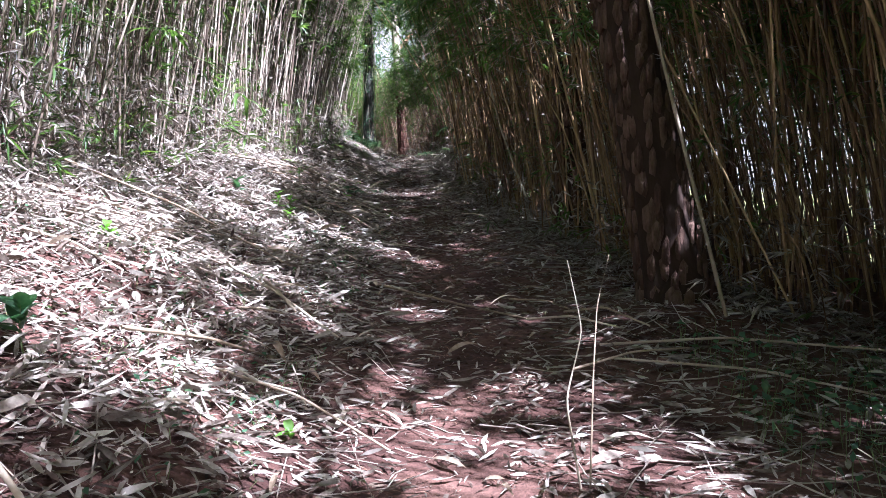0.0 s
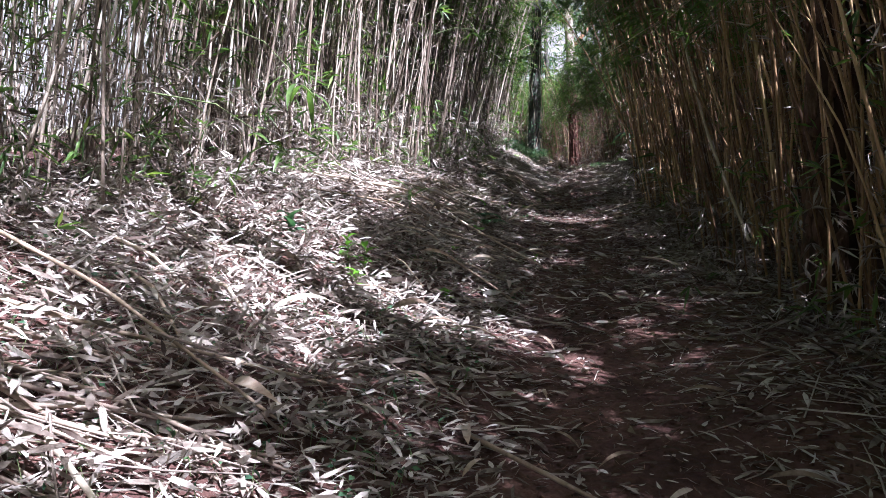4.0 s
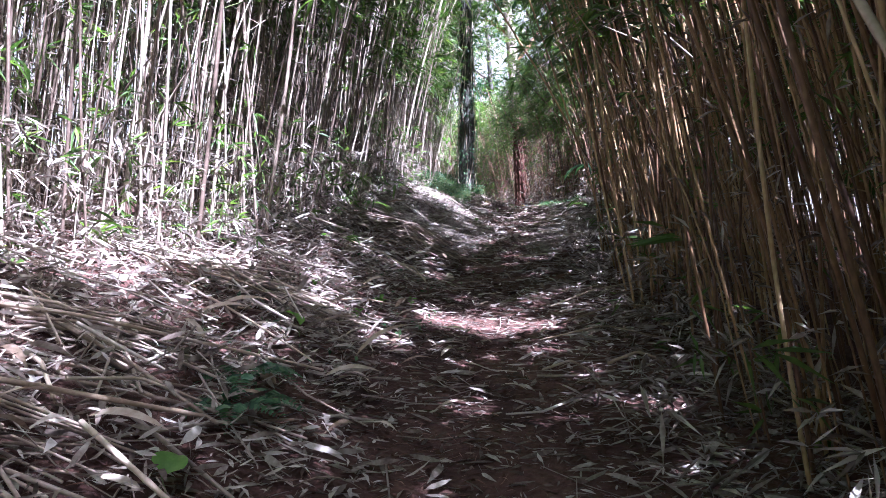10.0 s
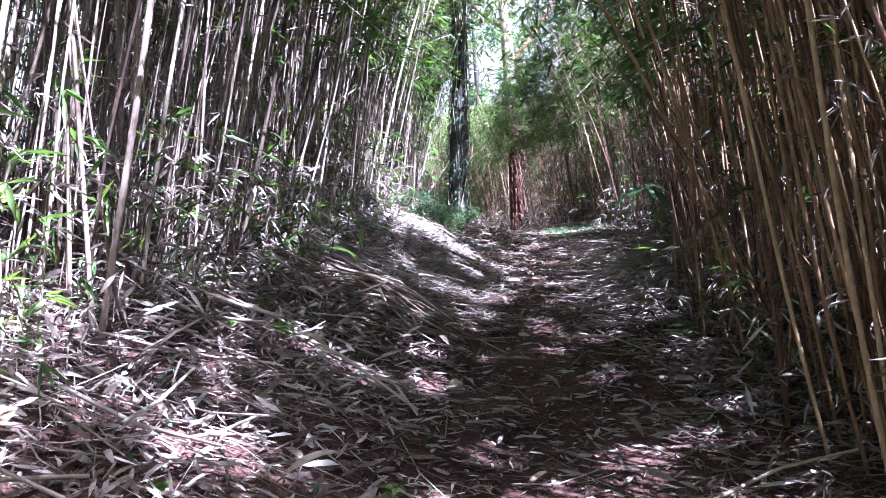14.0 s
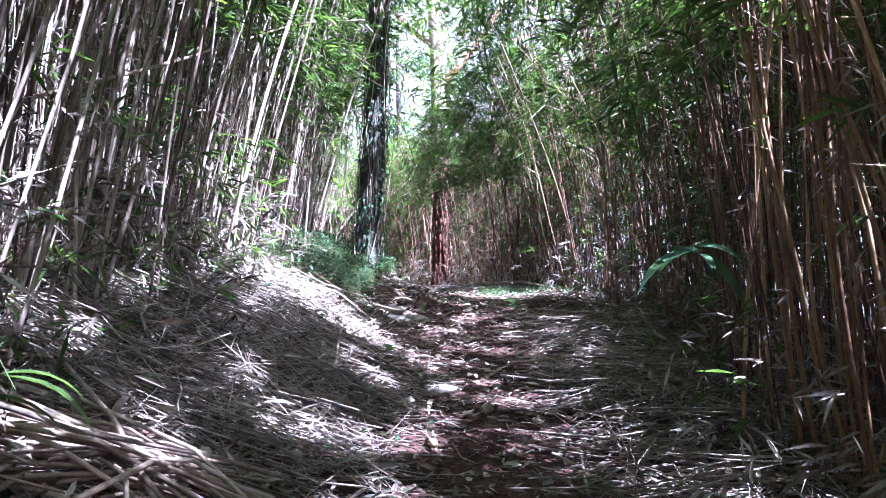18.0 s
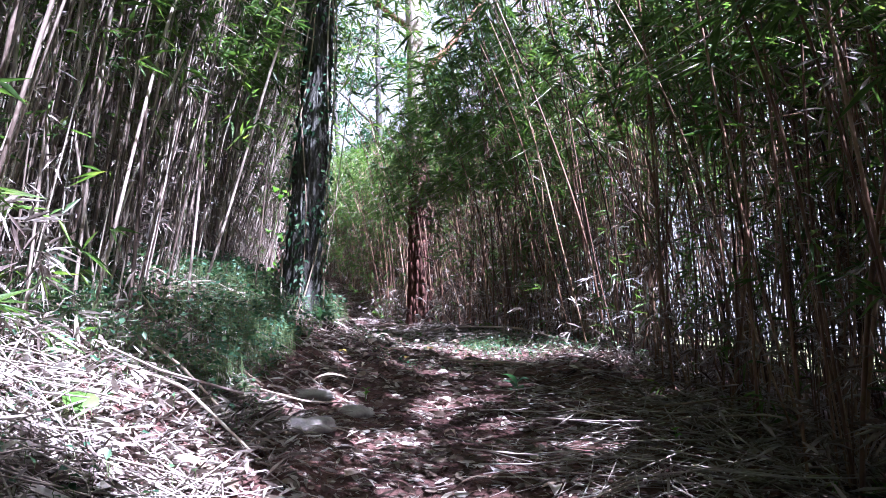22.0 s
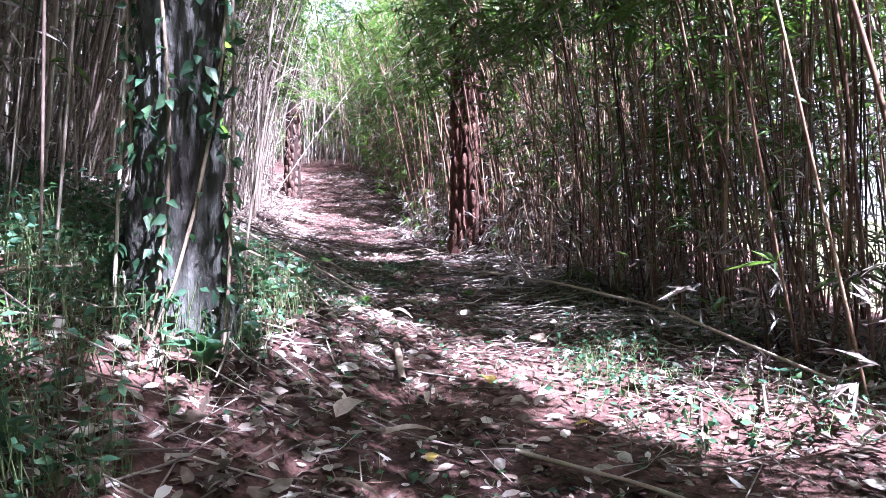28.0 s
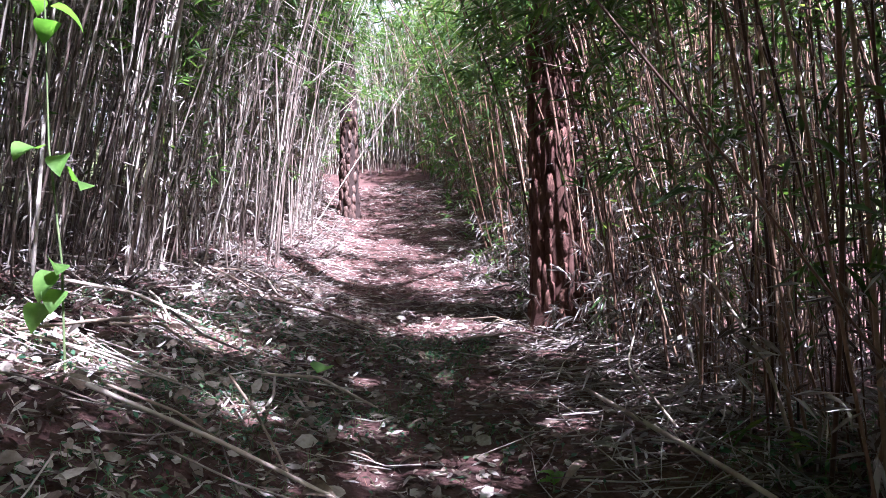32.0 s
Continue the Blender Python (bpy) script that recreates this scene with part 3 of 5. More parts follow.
    tagged(crown, "dense narrow green bamboo leaves overhanging the path", "bamboo foliage", kind="stuff")
    # dry leaves that still hang on the lower canes
    hung = along(lines, rng.uniform(0.03, 0.55, (count, 8))).reshape(-1, 3)
    if sides > 3:
        dead = new("dry_foliage", mesh_from("dry_foliage", *sprays(hung, 3, 0.16, 0.7)[0], DRY))
        tagged(dead, "withered tan leaves hanging among the canes", "dry bamboo leaves", kind="stuff")
    if sides > 4:
        _, twigs = sprays(pts[over < 2.8], 1, 0.4)
        tw = new("bamboo_twigs", mesh_from("bamboo_twigs", *twigs, cane_mat))
        tagged(tw, "thin tan twigs that bear the bamboo leaves", "bamboo twigs", kind="stuff")


thicket("west", 5000, 0.15, 2.6, CANE_TAN, "close-set pale tan bamboo canes standing on the bank")
thicket("east", 3000, 0.15, 2.6, CANE_BROWN, "close-set brown bamboo canes standing beside the path", -9, 20)
thicket("east", 3100, 0.15, 2.6, CANE_SHADE, "thin brown bamboo canes with daylight between them", 20, 51, radius=(0.0035, 0.010))
thicket("east", 1900, 0.1, 1.9, CANE_SHADE, "slender brown bamboo canes in a dense stand", 20, 45, 6, 4, 4, 1.0, 0.35, (0.003, 0.007))
thicket("west", 2400, 0.1, 1.8, CANE_TAN, "slender tan bamboo canes in a dense stand", 10, 45, 6, 4, 4, 1.0, 0.35, (0.0035, 0.008))
thicket("west", 3400, 2.6, 9.5, CANE_TAN, "deep pale bamboo canes far back on the bank", -9, 51, 5, 3, 4, 1.8, 0.5, (0.006, 0.014), 1.6)
thicket("east", 1300, 2.6, 5.2, CANE_BROWN, "deep brown bamboo canes back from the path", -9, 19, 5, 3, 5, 1.3, 0.9, (0.006, 0.012), 2.4)
thicket("east", 430, 2.6, 5.2, CANE_SHADE, "deep brown bamboo canes back from the path", 19, 27, 5, 3, 5, 1.3, 1.5, (0.005, 0.011), 2.6)
thicket("east", 230, 2.6, 5.2, CANE_SHADE, "deep brown bamboo canes with daylight behind them", 27, 51, 5, 3, 5, 1.3, 1.5, (0.005, 0.011), 2.6)
thicket("east", 2400, 4.6, 9.0, CANE_SHADE, "deep brown bamboo canes beyond the pine", -9, 16, 5, 3, 4, 1.7, 1.3, (0.006, 0.014), 1.0)


def canopy(side, n, y0, y1, depth0, depth1, low, high, size):
    """The closed leaf roof of a thicket, above the bare part of its canes."""
    y = rng.uniform(y0, y1, n)
    front, sign, _, _ = side_plan(side, y)
    x = front + sign * rng.uniform(depth0, depth1, n)
    up = rng.uniform(low, high, n) + 0.3 * np.sin(y * 1.9 + x) + 0.2 * np.sin(y * 4.7 - x * 3)
    pts = np.stack([x, y, ground_z(x, y) + up], -1)
    pts = pts[shaded(pts)]
    ob = new("bamboo_foliage", mesh_from("bamboo_leaves", *sprays(pts, 6, 0.4, size, True)[0], LEAF))
    tagged(ob, "dense roof of green bamboo leaves over the canes", "bamboo foliage", kind="stuff")


canopy("east", 1500, 19, 28, 0.2, 5.5, 2.7, 4.3, 1.9)
canopy("east", 1500, 28, 47, 0.2, 5.0, 2.9, 4.3, 1.7)
canopy("east", 5200, -9, 20, 0.3, 8.0, 3.2, 5.2, 2.2)
canopy("west", 3800, -6, 32, 0.3, 6.0, 3.2, 5.2, 2.2)
canopy("west", 800, 22, 30, -0.6, 1.0, 3.3, 5.2, 1.6)
canopy("west", 1200, 2, 13, 0.2, 2.5, 1.7, 3.2, 1.3)


def roof(n, y0, y1, low, high, size):
    """Loose leaf fans high over the path, added mostly out of view to shade it."""
    y = rng.uniform(y0, y1, n)
    a, b = left_x(y) - 2.5, right_x(y) + 1.5
    x = a + (b - a) * rng.uniform(0, 1, n)
    d = x - path_x(y)
    thin = np.where((d < -0.8) & (y > 7) & (y < 12.5), 0.3, np.where((d > 1.6) & (y > 22) & (y < 33), 0.4, 1.0))
    pts = np.stack([x, y, ground_z(path_x(y), y) + rng.uniform(low, high, n)], -1)[rng.uniform(0, 1, n) < thin]
    leaves, twigs = sprays(pts, 7, 0.45, size, True)
    ob = new("bamboo_foliage", mesh_from("bamboo_leaves", *leaves, LEAF))
    tagged(ob, "added leaf layer high over the path to shade it", "bamboo foliage", kind="stuff")
    tw = new("bamboo_twigs", mesh_from("bamboo_twigs", *twigs, CANE_TAN))
    tagged(tw, "thin twigs of the added shading leaves over the path", "bamboo twigs", kind="stuff")


roof(8500, -7, 30, 4.8, 6.8, 1.55)
roof(1500, 13.5, 21, 4.8, 6.8, 1.55)
roof(900, 26, 30, 4.8, 6.6, 1.5)
roof(2600, 30, 36.5, 5.0, 6.8, 1.5)


def overhang(side, n, y0, y1, reach=1.15, low=1.9):
    """Leafy branches that arch out of the thicket and droop over the path."""
    y = rng.uniform(y0, y1, n)
    front, sign, _, _ = side_plan(side, y)
    x0 = front + sign * rng.uniform(0, 0.5, n)
    z0 = ground_z(x0, y) + rng.uniform(low, 4.2, n)
    out = rng.uniform(0.4, reach, n)
    tipx, tipy = x0 - sign * out, y + rng.normal(0, 0.45, n)
    floor = ground_z(tipx, tipy) + 2.15
    a = np.stack([x0, y, z0], -1)
    c = np.stack([tipx, tipy, np.maximum(z0 + rng.uniform(-0.35, 0.35, n), floor)], -1)
    b = (a + c) / 2 + np.stack([np.zeros(n), np.zeros(n), 0.3 * out], -1)
    lines = np.stack([a, b, c], 1)
    lines = lines[open_way(lines)]
    n = len(lines)
    tw = new("bamboo_branches", mesh_from("bamboo_branches", *tubes(lines, np.tile([[0.006, 0.004, 0.002]], (n, 1)), 4), CANE_TAN, smooth=True))
    tagged(tw, "thin arching bamboo branches over the path", "bamboo branches", kind="stuff")
    pts = along(lines, rng.uniform(0.25, 1, (n, 6))).reshape(-1, 3)
    ob = new("bamboo_foliage", mesh_from("bamboo_leaves", *sprays(pts, 6, 0.3, 1.15, True)[0], LEAF_ONE))
    tagged(ob, "green bamboo leaves drooping over the path", "bamboo foliage", kind="stuff")


overhang("west", 520, 2, 44)
overhang("east", 520, 6, 44)
overhang("west", 260, 19, 37)
overhang("east", 220, 19, 34)
overhang("east", 140, 29, 36)
overhang("west", 260, 38, 46, 1.7, 1.5)
overhang("west", 260, 9, 21, 1.9, 2.9)
overhang("east", 200, 11, 21, 1.5, 2.9)


def face_leaves(side, n, y0, y1, low, high, out=0.15, back=0.7):
    """Leaf fans that clothe the upper face of a thicket."""
    y = rng.uniform(y0, y1, n)
    front, sign, _, _ = side_plan(side, y)
    x = front + sign * rng.uniform(-out, back, n)
    up = low + (high - low) * rng.uniform(0, 1, n) ** 0.8 + 0.3 * np.sin(y * 2.3) + 0.2 * np.sin(y * 5.1 + 1)
    pts = np.stack([x - sign * 0.12 * up, y, ground_z(x, y) + up], -1)
    pts = pts[shaded(pts)]
    ob = new("bamboo_foliage", mesh_from("bamboo_leaves", *sprays(pts, 6, 0.35, 1.15, True)[0], LEAF_ONE))
    tagged(ob, "fresh green bamboo leaves clothing the upper canes", "bamboo foliage", kind="stuff")


face_leaves("east", 3800, 21.5, 35, 2.0, 4.8)
face_leaves("west", 1700, 21.5, 28, 1.7, 4.2)
face_leaves("west", 1300, 15, 22, 2.0, 4.6)
face_leaves("east", 1400, 36, 46, 0.3, 4.2, 0.4)
face_leaves("west", 700, 42, 48, 1.0, 4.2, 0.3)


def undergrowth(side, n, y0, y1, tall, mat, label, category, size=0.95):
    """Leaves caught and sprouting at the foot of a thicket."""
    y = rng.uniform(y0, y1, n)
    y = y[np.sin(y * 3.1) + np.sin(y * 7.3 + 1) + rng.normal(0, 0.8, n) > -0.6]
    front, sign, _, _ = side_plan(side, y)
    x = front + sign * rng.normal(0.15, 0.28, len(y))
    z = ground_z(x, y) + rng.uniform(0, 1, len(y)) ** 1.6 * tall
    ob = new("undergrowth", mesh_from("undergrowth", *sprays(np.stack([x, y, z], -1), 5, 0.25, size)[0], mat))
    tagged(ob, label, category, kind="stuff")


undergrowth("west", 3600, 1, 24, 0.95, DRY, "withered leaves caught at the foot of the bamboo", "dry bamboo leaves")
undergrowth("west", 1500, 1, 24, 1.3, LEAF_ONE, "green sprouts at the foot of the bamboo", "bamboo sprouts", 1.1)
undergrowth("east", 2200, 5, 38, 0.7, DRY, "withered leaves caught at the foot of the bamboo", "dry bamboo leaves")
undergrowth("east", 500, 5, 38, 1.2, LEAF_ONE, "green sprouts at the foot of the bamboo", "bamboo sprouts", 1.1)


def end_thicket():
    """Bamboo that closes the view where the path bends away."""
    n = 1500
    x, y = rng.uniform(-14, 1, n), rng.uniform(46.5, 54, n)
    h = rng.uniform(3.2, 4.6, n)
    lines = cane_lines(x, y, h, rng.normal(0, 0.4, (n, 2)), rng.normal(0, 0.4, (n, 2)), 5)
    taper = np.array([1.05, 1.0, 0.9, 0.6, 0.15])
    canes = new("bamboo_thicket", mesh_from("bamboo_canes", *tubes(lines, rng.uniform(0.008, 0.016, n)[:, None] * taper, 4), CANE_TAN, smooth=True))
    tagged(canes, "far bamboo canes where the path bends away", "bamboo thicket", kind="stuff")
    pts = along(lines, rng.uniform(0.12, 1, (n, 5))).reshape(-1, 3)
    crown = new("bamboo_foliage", mesh_from("bamboo_leaves", *sprays(pts, 5, 0.45, 1.5)[0], LEAF))
    tagged(crown, "sunlit green bamboo leaves at the end of the path", "bamboo foliage", kind="stuff")


end_thicket()


# ---- single canes at the edge of the path ----
def cane_thing(name, h, r, lean, bend, mat, leaf_from, fans, leaf_size=1.3):
    """A standing bamboo cane with its swollen joints and leaf sprays; it leans towards +x."""
    top = bpy.data.objects.new(name, None)
    scene.collection.objects.link(top)
    nodes = int(h / 0.27)
    s = [0.0]
    rad = [1.02]
    for i in range(1, nodes):
        c = i / nodes
        for ds, f in ((-0.004, 0.97), (0, 1.13), (0.004, 0.96)):
            s.append(c + ds)
            rad.append(f * float(np.interp(c, [0, 0.5, 0.85, 1], [1, 0.92, 0.6, 0.2])))
    s.append(1.0)
    rad.append(0.12)
    s = np.array(s)
    wob = 0.02 * np.sin(s * 9 + h * 7)
    line = np.stack([lean * s + bend * s ** 2.4 + wob, 0.03 * np.sin(s * 7 + h * 11), h * s - 0.06], -1)[None]
    part("culm", mesh_from("culm", *tubes(line, r * np.array(rad)[None], 6), mat, smooth=True), top)
    for f in range(fans):
        c = leaf_from + (0.97 - leaf_from) * (f + rng.uniform(0.1, 0.9)) / fans
        p = along(line, np.array([[c]]))[0]
        p = p + np.array([rng.normal(0, 0.004), rng.normal(0, 0.004), 0])
        leaves, twigs = sprays(p, 8, 0.38, leaf_size)
        spray = part("leaf_spray", mesh_from("leaf_spray", *leaves, LEAF_ONE), top, "narrow green bamboo leaves")
        part("twig", mesh_from("twig", *twigs, mat), spray)
    return top


def edge_canes(side, mat, label, count, y0=1.5, y1=38.0):
    kinds = [cane_thing("bamboo_cane", rng.uniform(4.4, 5.8), rng.uniform(0.007, 0.0125), rng.uniform(0.2, 1.0), rng.uniform(0.0, 0.9), mat, rng.uniform(0.35, 0.55), 3) for _ in range(8)]
    for k in kinds:
        tagged(k, label, "bamboo", "bamboo canes along the path")
    ys = np.linspace(y0, y1, count) + rng.uniform(-0.1, 0.1, count)
    for i, y in enumerate(ys):
        front, sign, _, _ = side_plan(side, y)
        x = float(front + sign * rng.uniform(-0.05, 0.3))
        if side == "east" and abs(y - 5.4) < 1.0 or side == "west" and 26.6 < y < 28.0:
            x += sign * 0.8
        scale = rng.uniform(0.88, 1.12)
        m = pose(x, y, float(ground_z(x, y)), rng.normal(0, 3), rng.normal(0, 3), (0 if sign < 0 else 180) + rng.normal(0, 45)) @ Matrix.Diagonal((scale, scale, scale, 1))
        if i < len(kinds):
            kinds[i].matrix_basis = m
        else:
            copy_thing(kinds[int(rng.integers(len(kinds)))], m)
    if side == "west":
        canes_round_tree(kinds[2])


def canes_round_tree(kind):
    for dx, dy, turn in ((-0.5, -0.15, 20), (-0.42, -0.4, -15), (0.1, 0.4, 30), (-0.3, 0.35, 60)):
        x, y = -2.58 + dx, 27.4 + dy
        copy_thing(kind, pose(x, y, float(ground_z(x, y)), rng.normal(0, 2), rng.normal(0, 2), turn))


edge_canes("west", CANE_TAN_ONE, "pale tan standing bamboo cane with green leaf sprays", 150)
edge_canes("east", CANE_BROWN_ONE, "brown standing bamboo cane with green leaf sprays", 85, 1.5, 21)
edge_canes("east", CANE_SHADE_ONE, "thin brown bamboo cane, coloured darker for shade, with green leaves", 65, 21.2, 38)


thick = [cane_thing("bamboo_cane", h, r, 0.9, b, CANE_TAN_ONE, 0.5, 4, 1.6) for h, r, b in ((6.2, 0.019, 0.5), (6.6, 0.017, 0.9))]
for i, (x, y) in enumerate(((-3.05, 14.6), (-3.3, 15.3), (-3.0, 15.9), (-3.25, 16.6), (-3.5, 14.2), (-3.1, 17.4), (-3.3, 18.3), (-3.15, 12.4), (-3.4, 20.6), (-3.2, 22.4))):
    m = pose(x, y, float(ground_z(x, y)), rng.normal(0, 3), rng.normal(0, 3), rng.normal(0, 35))
    if i < 2:
        thick[i].matrix_basis = m
        tagged(thick[i], "thick pale bamboo cane standing on the bank", "bamboo", "bamboo canes along the path")
    else:
        copy_thing(thick[i % 2], m)


# ---- trees ----
def leaf_mesh(name, length, width, mat, heart=0.0, rows=6):
    """One broad leaf along +x with a midrib fold, drooping to its tip."""
    verts = []
    for i in range(rows + 1):
        s = i / rows
        w = width * (math.sin(math.pi * s ** (0.75 - 0.35 * heart)) ** (0.8) if 0 < s < 1 else 0.02)
        z = length * (0.18 * math.sin(s * 2.2) - 0.22 * s * s)
        verts += [(length * s, w / 2, z + w * 0.18), (length * s, 0, z), (length * s, -w / 2, z + w * 0.18)]
    q = []
    for i in range(rows):
        for c in range(2):
            q.append((i * 3 + c, i * 3 + c + 1, i * 3 + c + 4, i * 3 + c + 3))
    return mesh_from(name, verts, [np.array(q)], mat, smooth=True)


VINE_LEAF = [leaf_mesh("vine_leaf", 0.11, 0.05, HERB), leaf_mesh("vine_leaf", 0.08, 0.045, HERB)]


def trunk_line(x, y, height, lean, k=24, wob=0.06):
    s = np.linspace(0, 1, k)
    z0 = float(ground_z(x, y)) - 0.12
    return np.stack([x + lean[0] * height * s + wob * np.sin(s * 5), y + lean[1] * height * s + wob * np.cos(s * 4), z0 + height * s], -1)


def trunk_mesh(line, radii, mat, sides=22, rough=0.06, flare=0.5):
    k = len(line)
    a = np.arange(sides) * 2 * np.pi / sides
    s = np.linspace(0, 1, k)
    verts = []
    for i in range(k):
        base = math.exp(-i / (k - 1) * (line[-1, 2] - line[0, 2]) / 0.35) * flare
        wave = 1 + base * (0.6 + 0.4 * np.sin(a * 5 + 1)) + rough * (0.6 * np.sin(a * 7 + s[i] * 23) * np.cos(s[i] * 31 + a * 3) + 0.5 * np.sin(a * 13 + 3 * np.sin(s[i] * 17)) + 0.4 * np.sin(a * 23 + s[i] * 30))
        r = radii[i] * wave
        verts.append(line[i] + np.stack([np.cos(a) * r, np.sin(a) * r, np.zeros(sides)], -1))
    i, j = np.meshgrid(np.arange(k - 1), np.arange(sides), indexing="ij")
    n = (j + 1) % sides
    q = np.stack([i * sides + j, i * sides + n, (i + 1) * sides + n, (i + 1) * sides + j], -1).reshape(-1, 4)
    return mesh_from("trunk", np.concatenate(verts), [q], mat, smooth=True)


def limbs(line, spots, mat, parent, leaf_mat, leaf_n, leaf_len, leaf_wide):
    """Limbs that leave the trunk at fractions of its height, each with its crown of leaves."""
    for s, az, length, rise in spots:
        p = line[int(s * (len(line) - 1))]
        out = np.array([math.cos(az), math.sin(az), rise])
        pts = np.array([p + out * length * f + [0.1 * math.sin(f * 7 + az), 0.1 * math.cos(f * 5), -0.08 * length * f * f] for f in np.linspace(0, 1, 7)])
        limb = part("limb", mesh_from("limb", *tubes(pts[None], np.linspace(0.07, 0.012, 7)[None] * (0.6 + length / 6), 7), mat, smooth=True), parent)
        n = leaf_n
        c = along(pts[None], rng.uniform(0.35, 1, (1, n)))[0] + rng.normal(0, 0.4, (n, 3)) * [1, 1, 0.6]
        free = ~in_gap(c)
        c = c[free] if free.sum() > 20 else c
        n = len(c)
        way = unit(rng.normal(0, 1, (n, 3)) + [0, 0, -0.4])
        ln = rng.uniform(0.7, 1.3, n) * leaf_len
        part("crown", mesh_from("crown", *blades(c, way, ln, ln * leaf_wide), leaf_mat), limb)


def bark_plates(line, radii, mat, parent, rows, cols, step):
    """Long raised plates of bark in wandering columns, with furrows between them."""
    seg = np.linspace(0, line[-1, 2] - line[0, 2], len(line))
    shape = [(0.1, 1), (0.7, 0.72), (0.85, 0.1), (0.95, -0.55), (0.3, -1), (-0.6, -0.8), (-0.95, -0.2), (-0.8, 0.6)]
    k = len(shape)
    e = np.arange(k)
    for j in range(cols):
        shift = rng.uniform(0, step)
        for i in range(rows):
            h = max(0.12, i * step + shift + rng.uniform(-0.04, 0.04))
            c = np.array([np.interp(h, seg, line[:, ax]) for ax in range(3)])
            r = float(np.interp(h, seg, radii)) * (1 + 0.3 * math.exp(-h / 0.35))
            ang = (j + 0.45 * math.sin(h * 2.3 + j * 1.7) + rng.uniform(-0.1, 0.1)) / cols * 2 * math.pi
            hw, hh, lift = math.pi / cols * rng.uniform(0.78, 1.0), step * rng.uniform(0.46, 0.66), rng.uniform(0.006, 0.02)
            low, high = [], []
            for u, v in shape:
                u, v = u + rng.uniform(-0.22, 0.22), v + rng.uniform(-0.15, 0.15)
                for ring, f, rr in ((low, 1.0, r - 0.012), (high, 0.9, r + lift + rng.uniform(-0.006, 0.006))):
                    b = ang + u * hw * f
                    ring.append((rr * math.cos(b), rr * math.sin(b), v * hh * f))
            b = ang + rng.uniform(-0.3, 0.3) * hw
            verts = np.array(low + high + [((r + lift) * math.cos(b), (r + lift) * math.sin(b), 0)])
            q = np.stack([e, (e + 1) % k, k + (e + 1) % k, k + e], -1)[:, ::-1]
            t = np.stack([k + e, np.full(k, 2 * k), k + (e + 1) % k], -1)
            part("bark_plate", mesh_from("bark_plate", verts, [q, t], mat), parent, "", Matrix.Translation(c))


def pine(x, y, r, lean, label, mat, groove, rows, cols, height=11.0, crown=None, limb_mat=None, upper=None):
    top = new("pine_tree")
    line = trunk_line(x, y, height, lean, 40)
    radii = r * np.interp(np.linspace(0, 1, 40), [0, 0.1, 0.5, 1], [1.05, 1.0, 0.72, 0.25])
    trunk = part("trunk", trunk_mesh(line, radii, groove), top)
    if upper:
        trunk.data.materials.append(upper)
        ring = np.arange(len(trunk.data.polygons)) // 22
        trunk.data.polygons.foreach_set("material_index", (ring * height / 39 > rows * 0.21).astype(np.int32))
    bark_plates(line, radii, mat, trunk, rows, cols, 0.21)
    limbs(line, crown or [(0.7, 0.4, 2.0, 0.3), (0.78, 2.3, 1.8, 0.4), (0.84, 4.2, 1.7, 0.5), (0.92, 5.5, 1.4, 0.6)], limb_mat or groove, top, HERB, 420, 0.16, 0.12)
    return tagged(top, label, "tree")


pine(1.78, 5.72, 0.225, (-0.195, 0.02), "thick pine trunk with dark plated bark beside the path", PINE, PINE_GROOVE, 16, 18)
pine(1.56, 9.2, 0.19, (-0.03, 0.0), "dark pine trunk half hidden behind bamboo canes", PINE, PINE_GROOVE, 17, 13)
RED_GROOVE = material("red_pine_groove", [(0.1, (0.035, 0.016, 0.012)), (0.9, (0.13, 0.06, 0.042))], 9, (1, 1, 0.4), rough=0.95, bump=0.8)
# upper bark differs from the lower; its paleness also imitates bright sky glare
UPPER_GLARE = material("glare_pale_upper_bark", [(0.1, (0.16, 0.11, 0.085)), (0.5, (0.34, 0.28, 0.235)), (0.9, (0.52, 0.46, 0.40))], 5, (1, 1, 0.4), rough=0.9, bump=0.6)
ORANGE = material("orange_bark", [(0.1, (0.16, 0.075, 0.04)), (0.9, (0.42, 0.23, 0.14))], 7, (1, 1, 0.4), rough=0.85, bump=0.6)
pine(-1.67, 33.9, 0.225, (-0.05, 0.0), "reddish pine trunk standing among brown bamboo canes", RED_PINE, RED_GROOVE, 16, 18, 12.0,
     [(0.42, 0.3, 3.2, 1.3), (0.5, 2.6, 2.4, 0.9), (0.6, 0.9, 2.2, 0.8), (0.7, 3.6, 2.0, 0.7), (0.8, 5.2, 1.6, 0.8)], ORANGE, UPPER_GLARE)

pine(-6.15, 41.3, 0.17, (0.01, 0.0), "brown pine trunk among canes where the path bends away", PINE, PINE_GROOVE, 10, 11, 9.0)

old = new("old_tree")
old_line = trunk_line(-2.65, 27.35, 9.0, (0.03, 0.0), 300, 0.06)
old_r = np.interp(np.linspace(0, 1, 300), [0, 0.08, 0.25, 0.6, 1], [0.21, 0.18, 0.165, 0.135, 0.06])


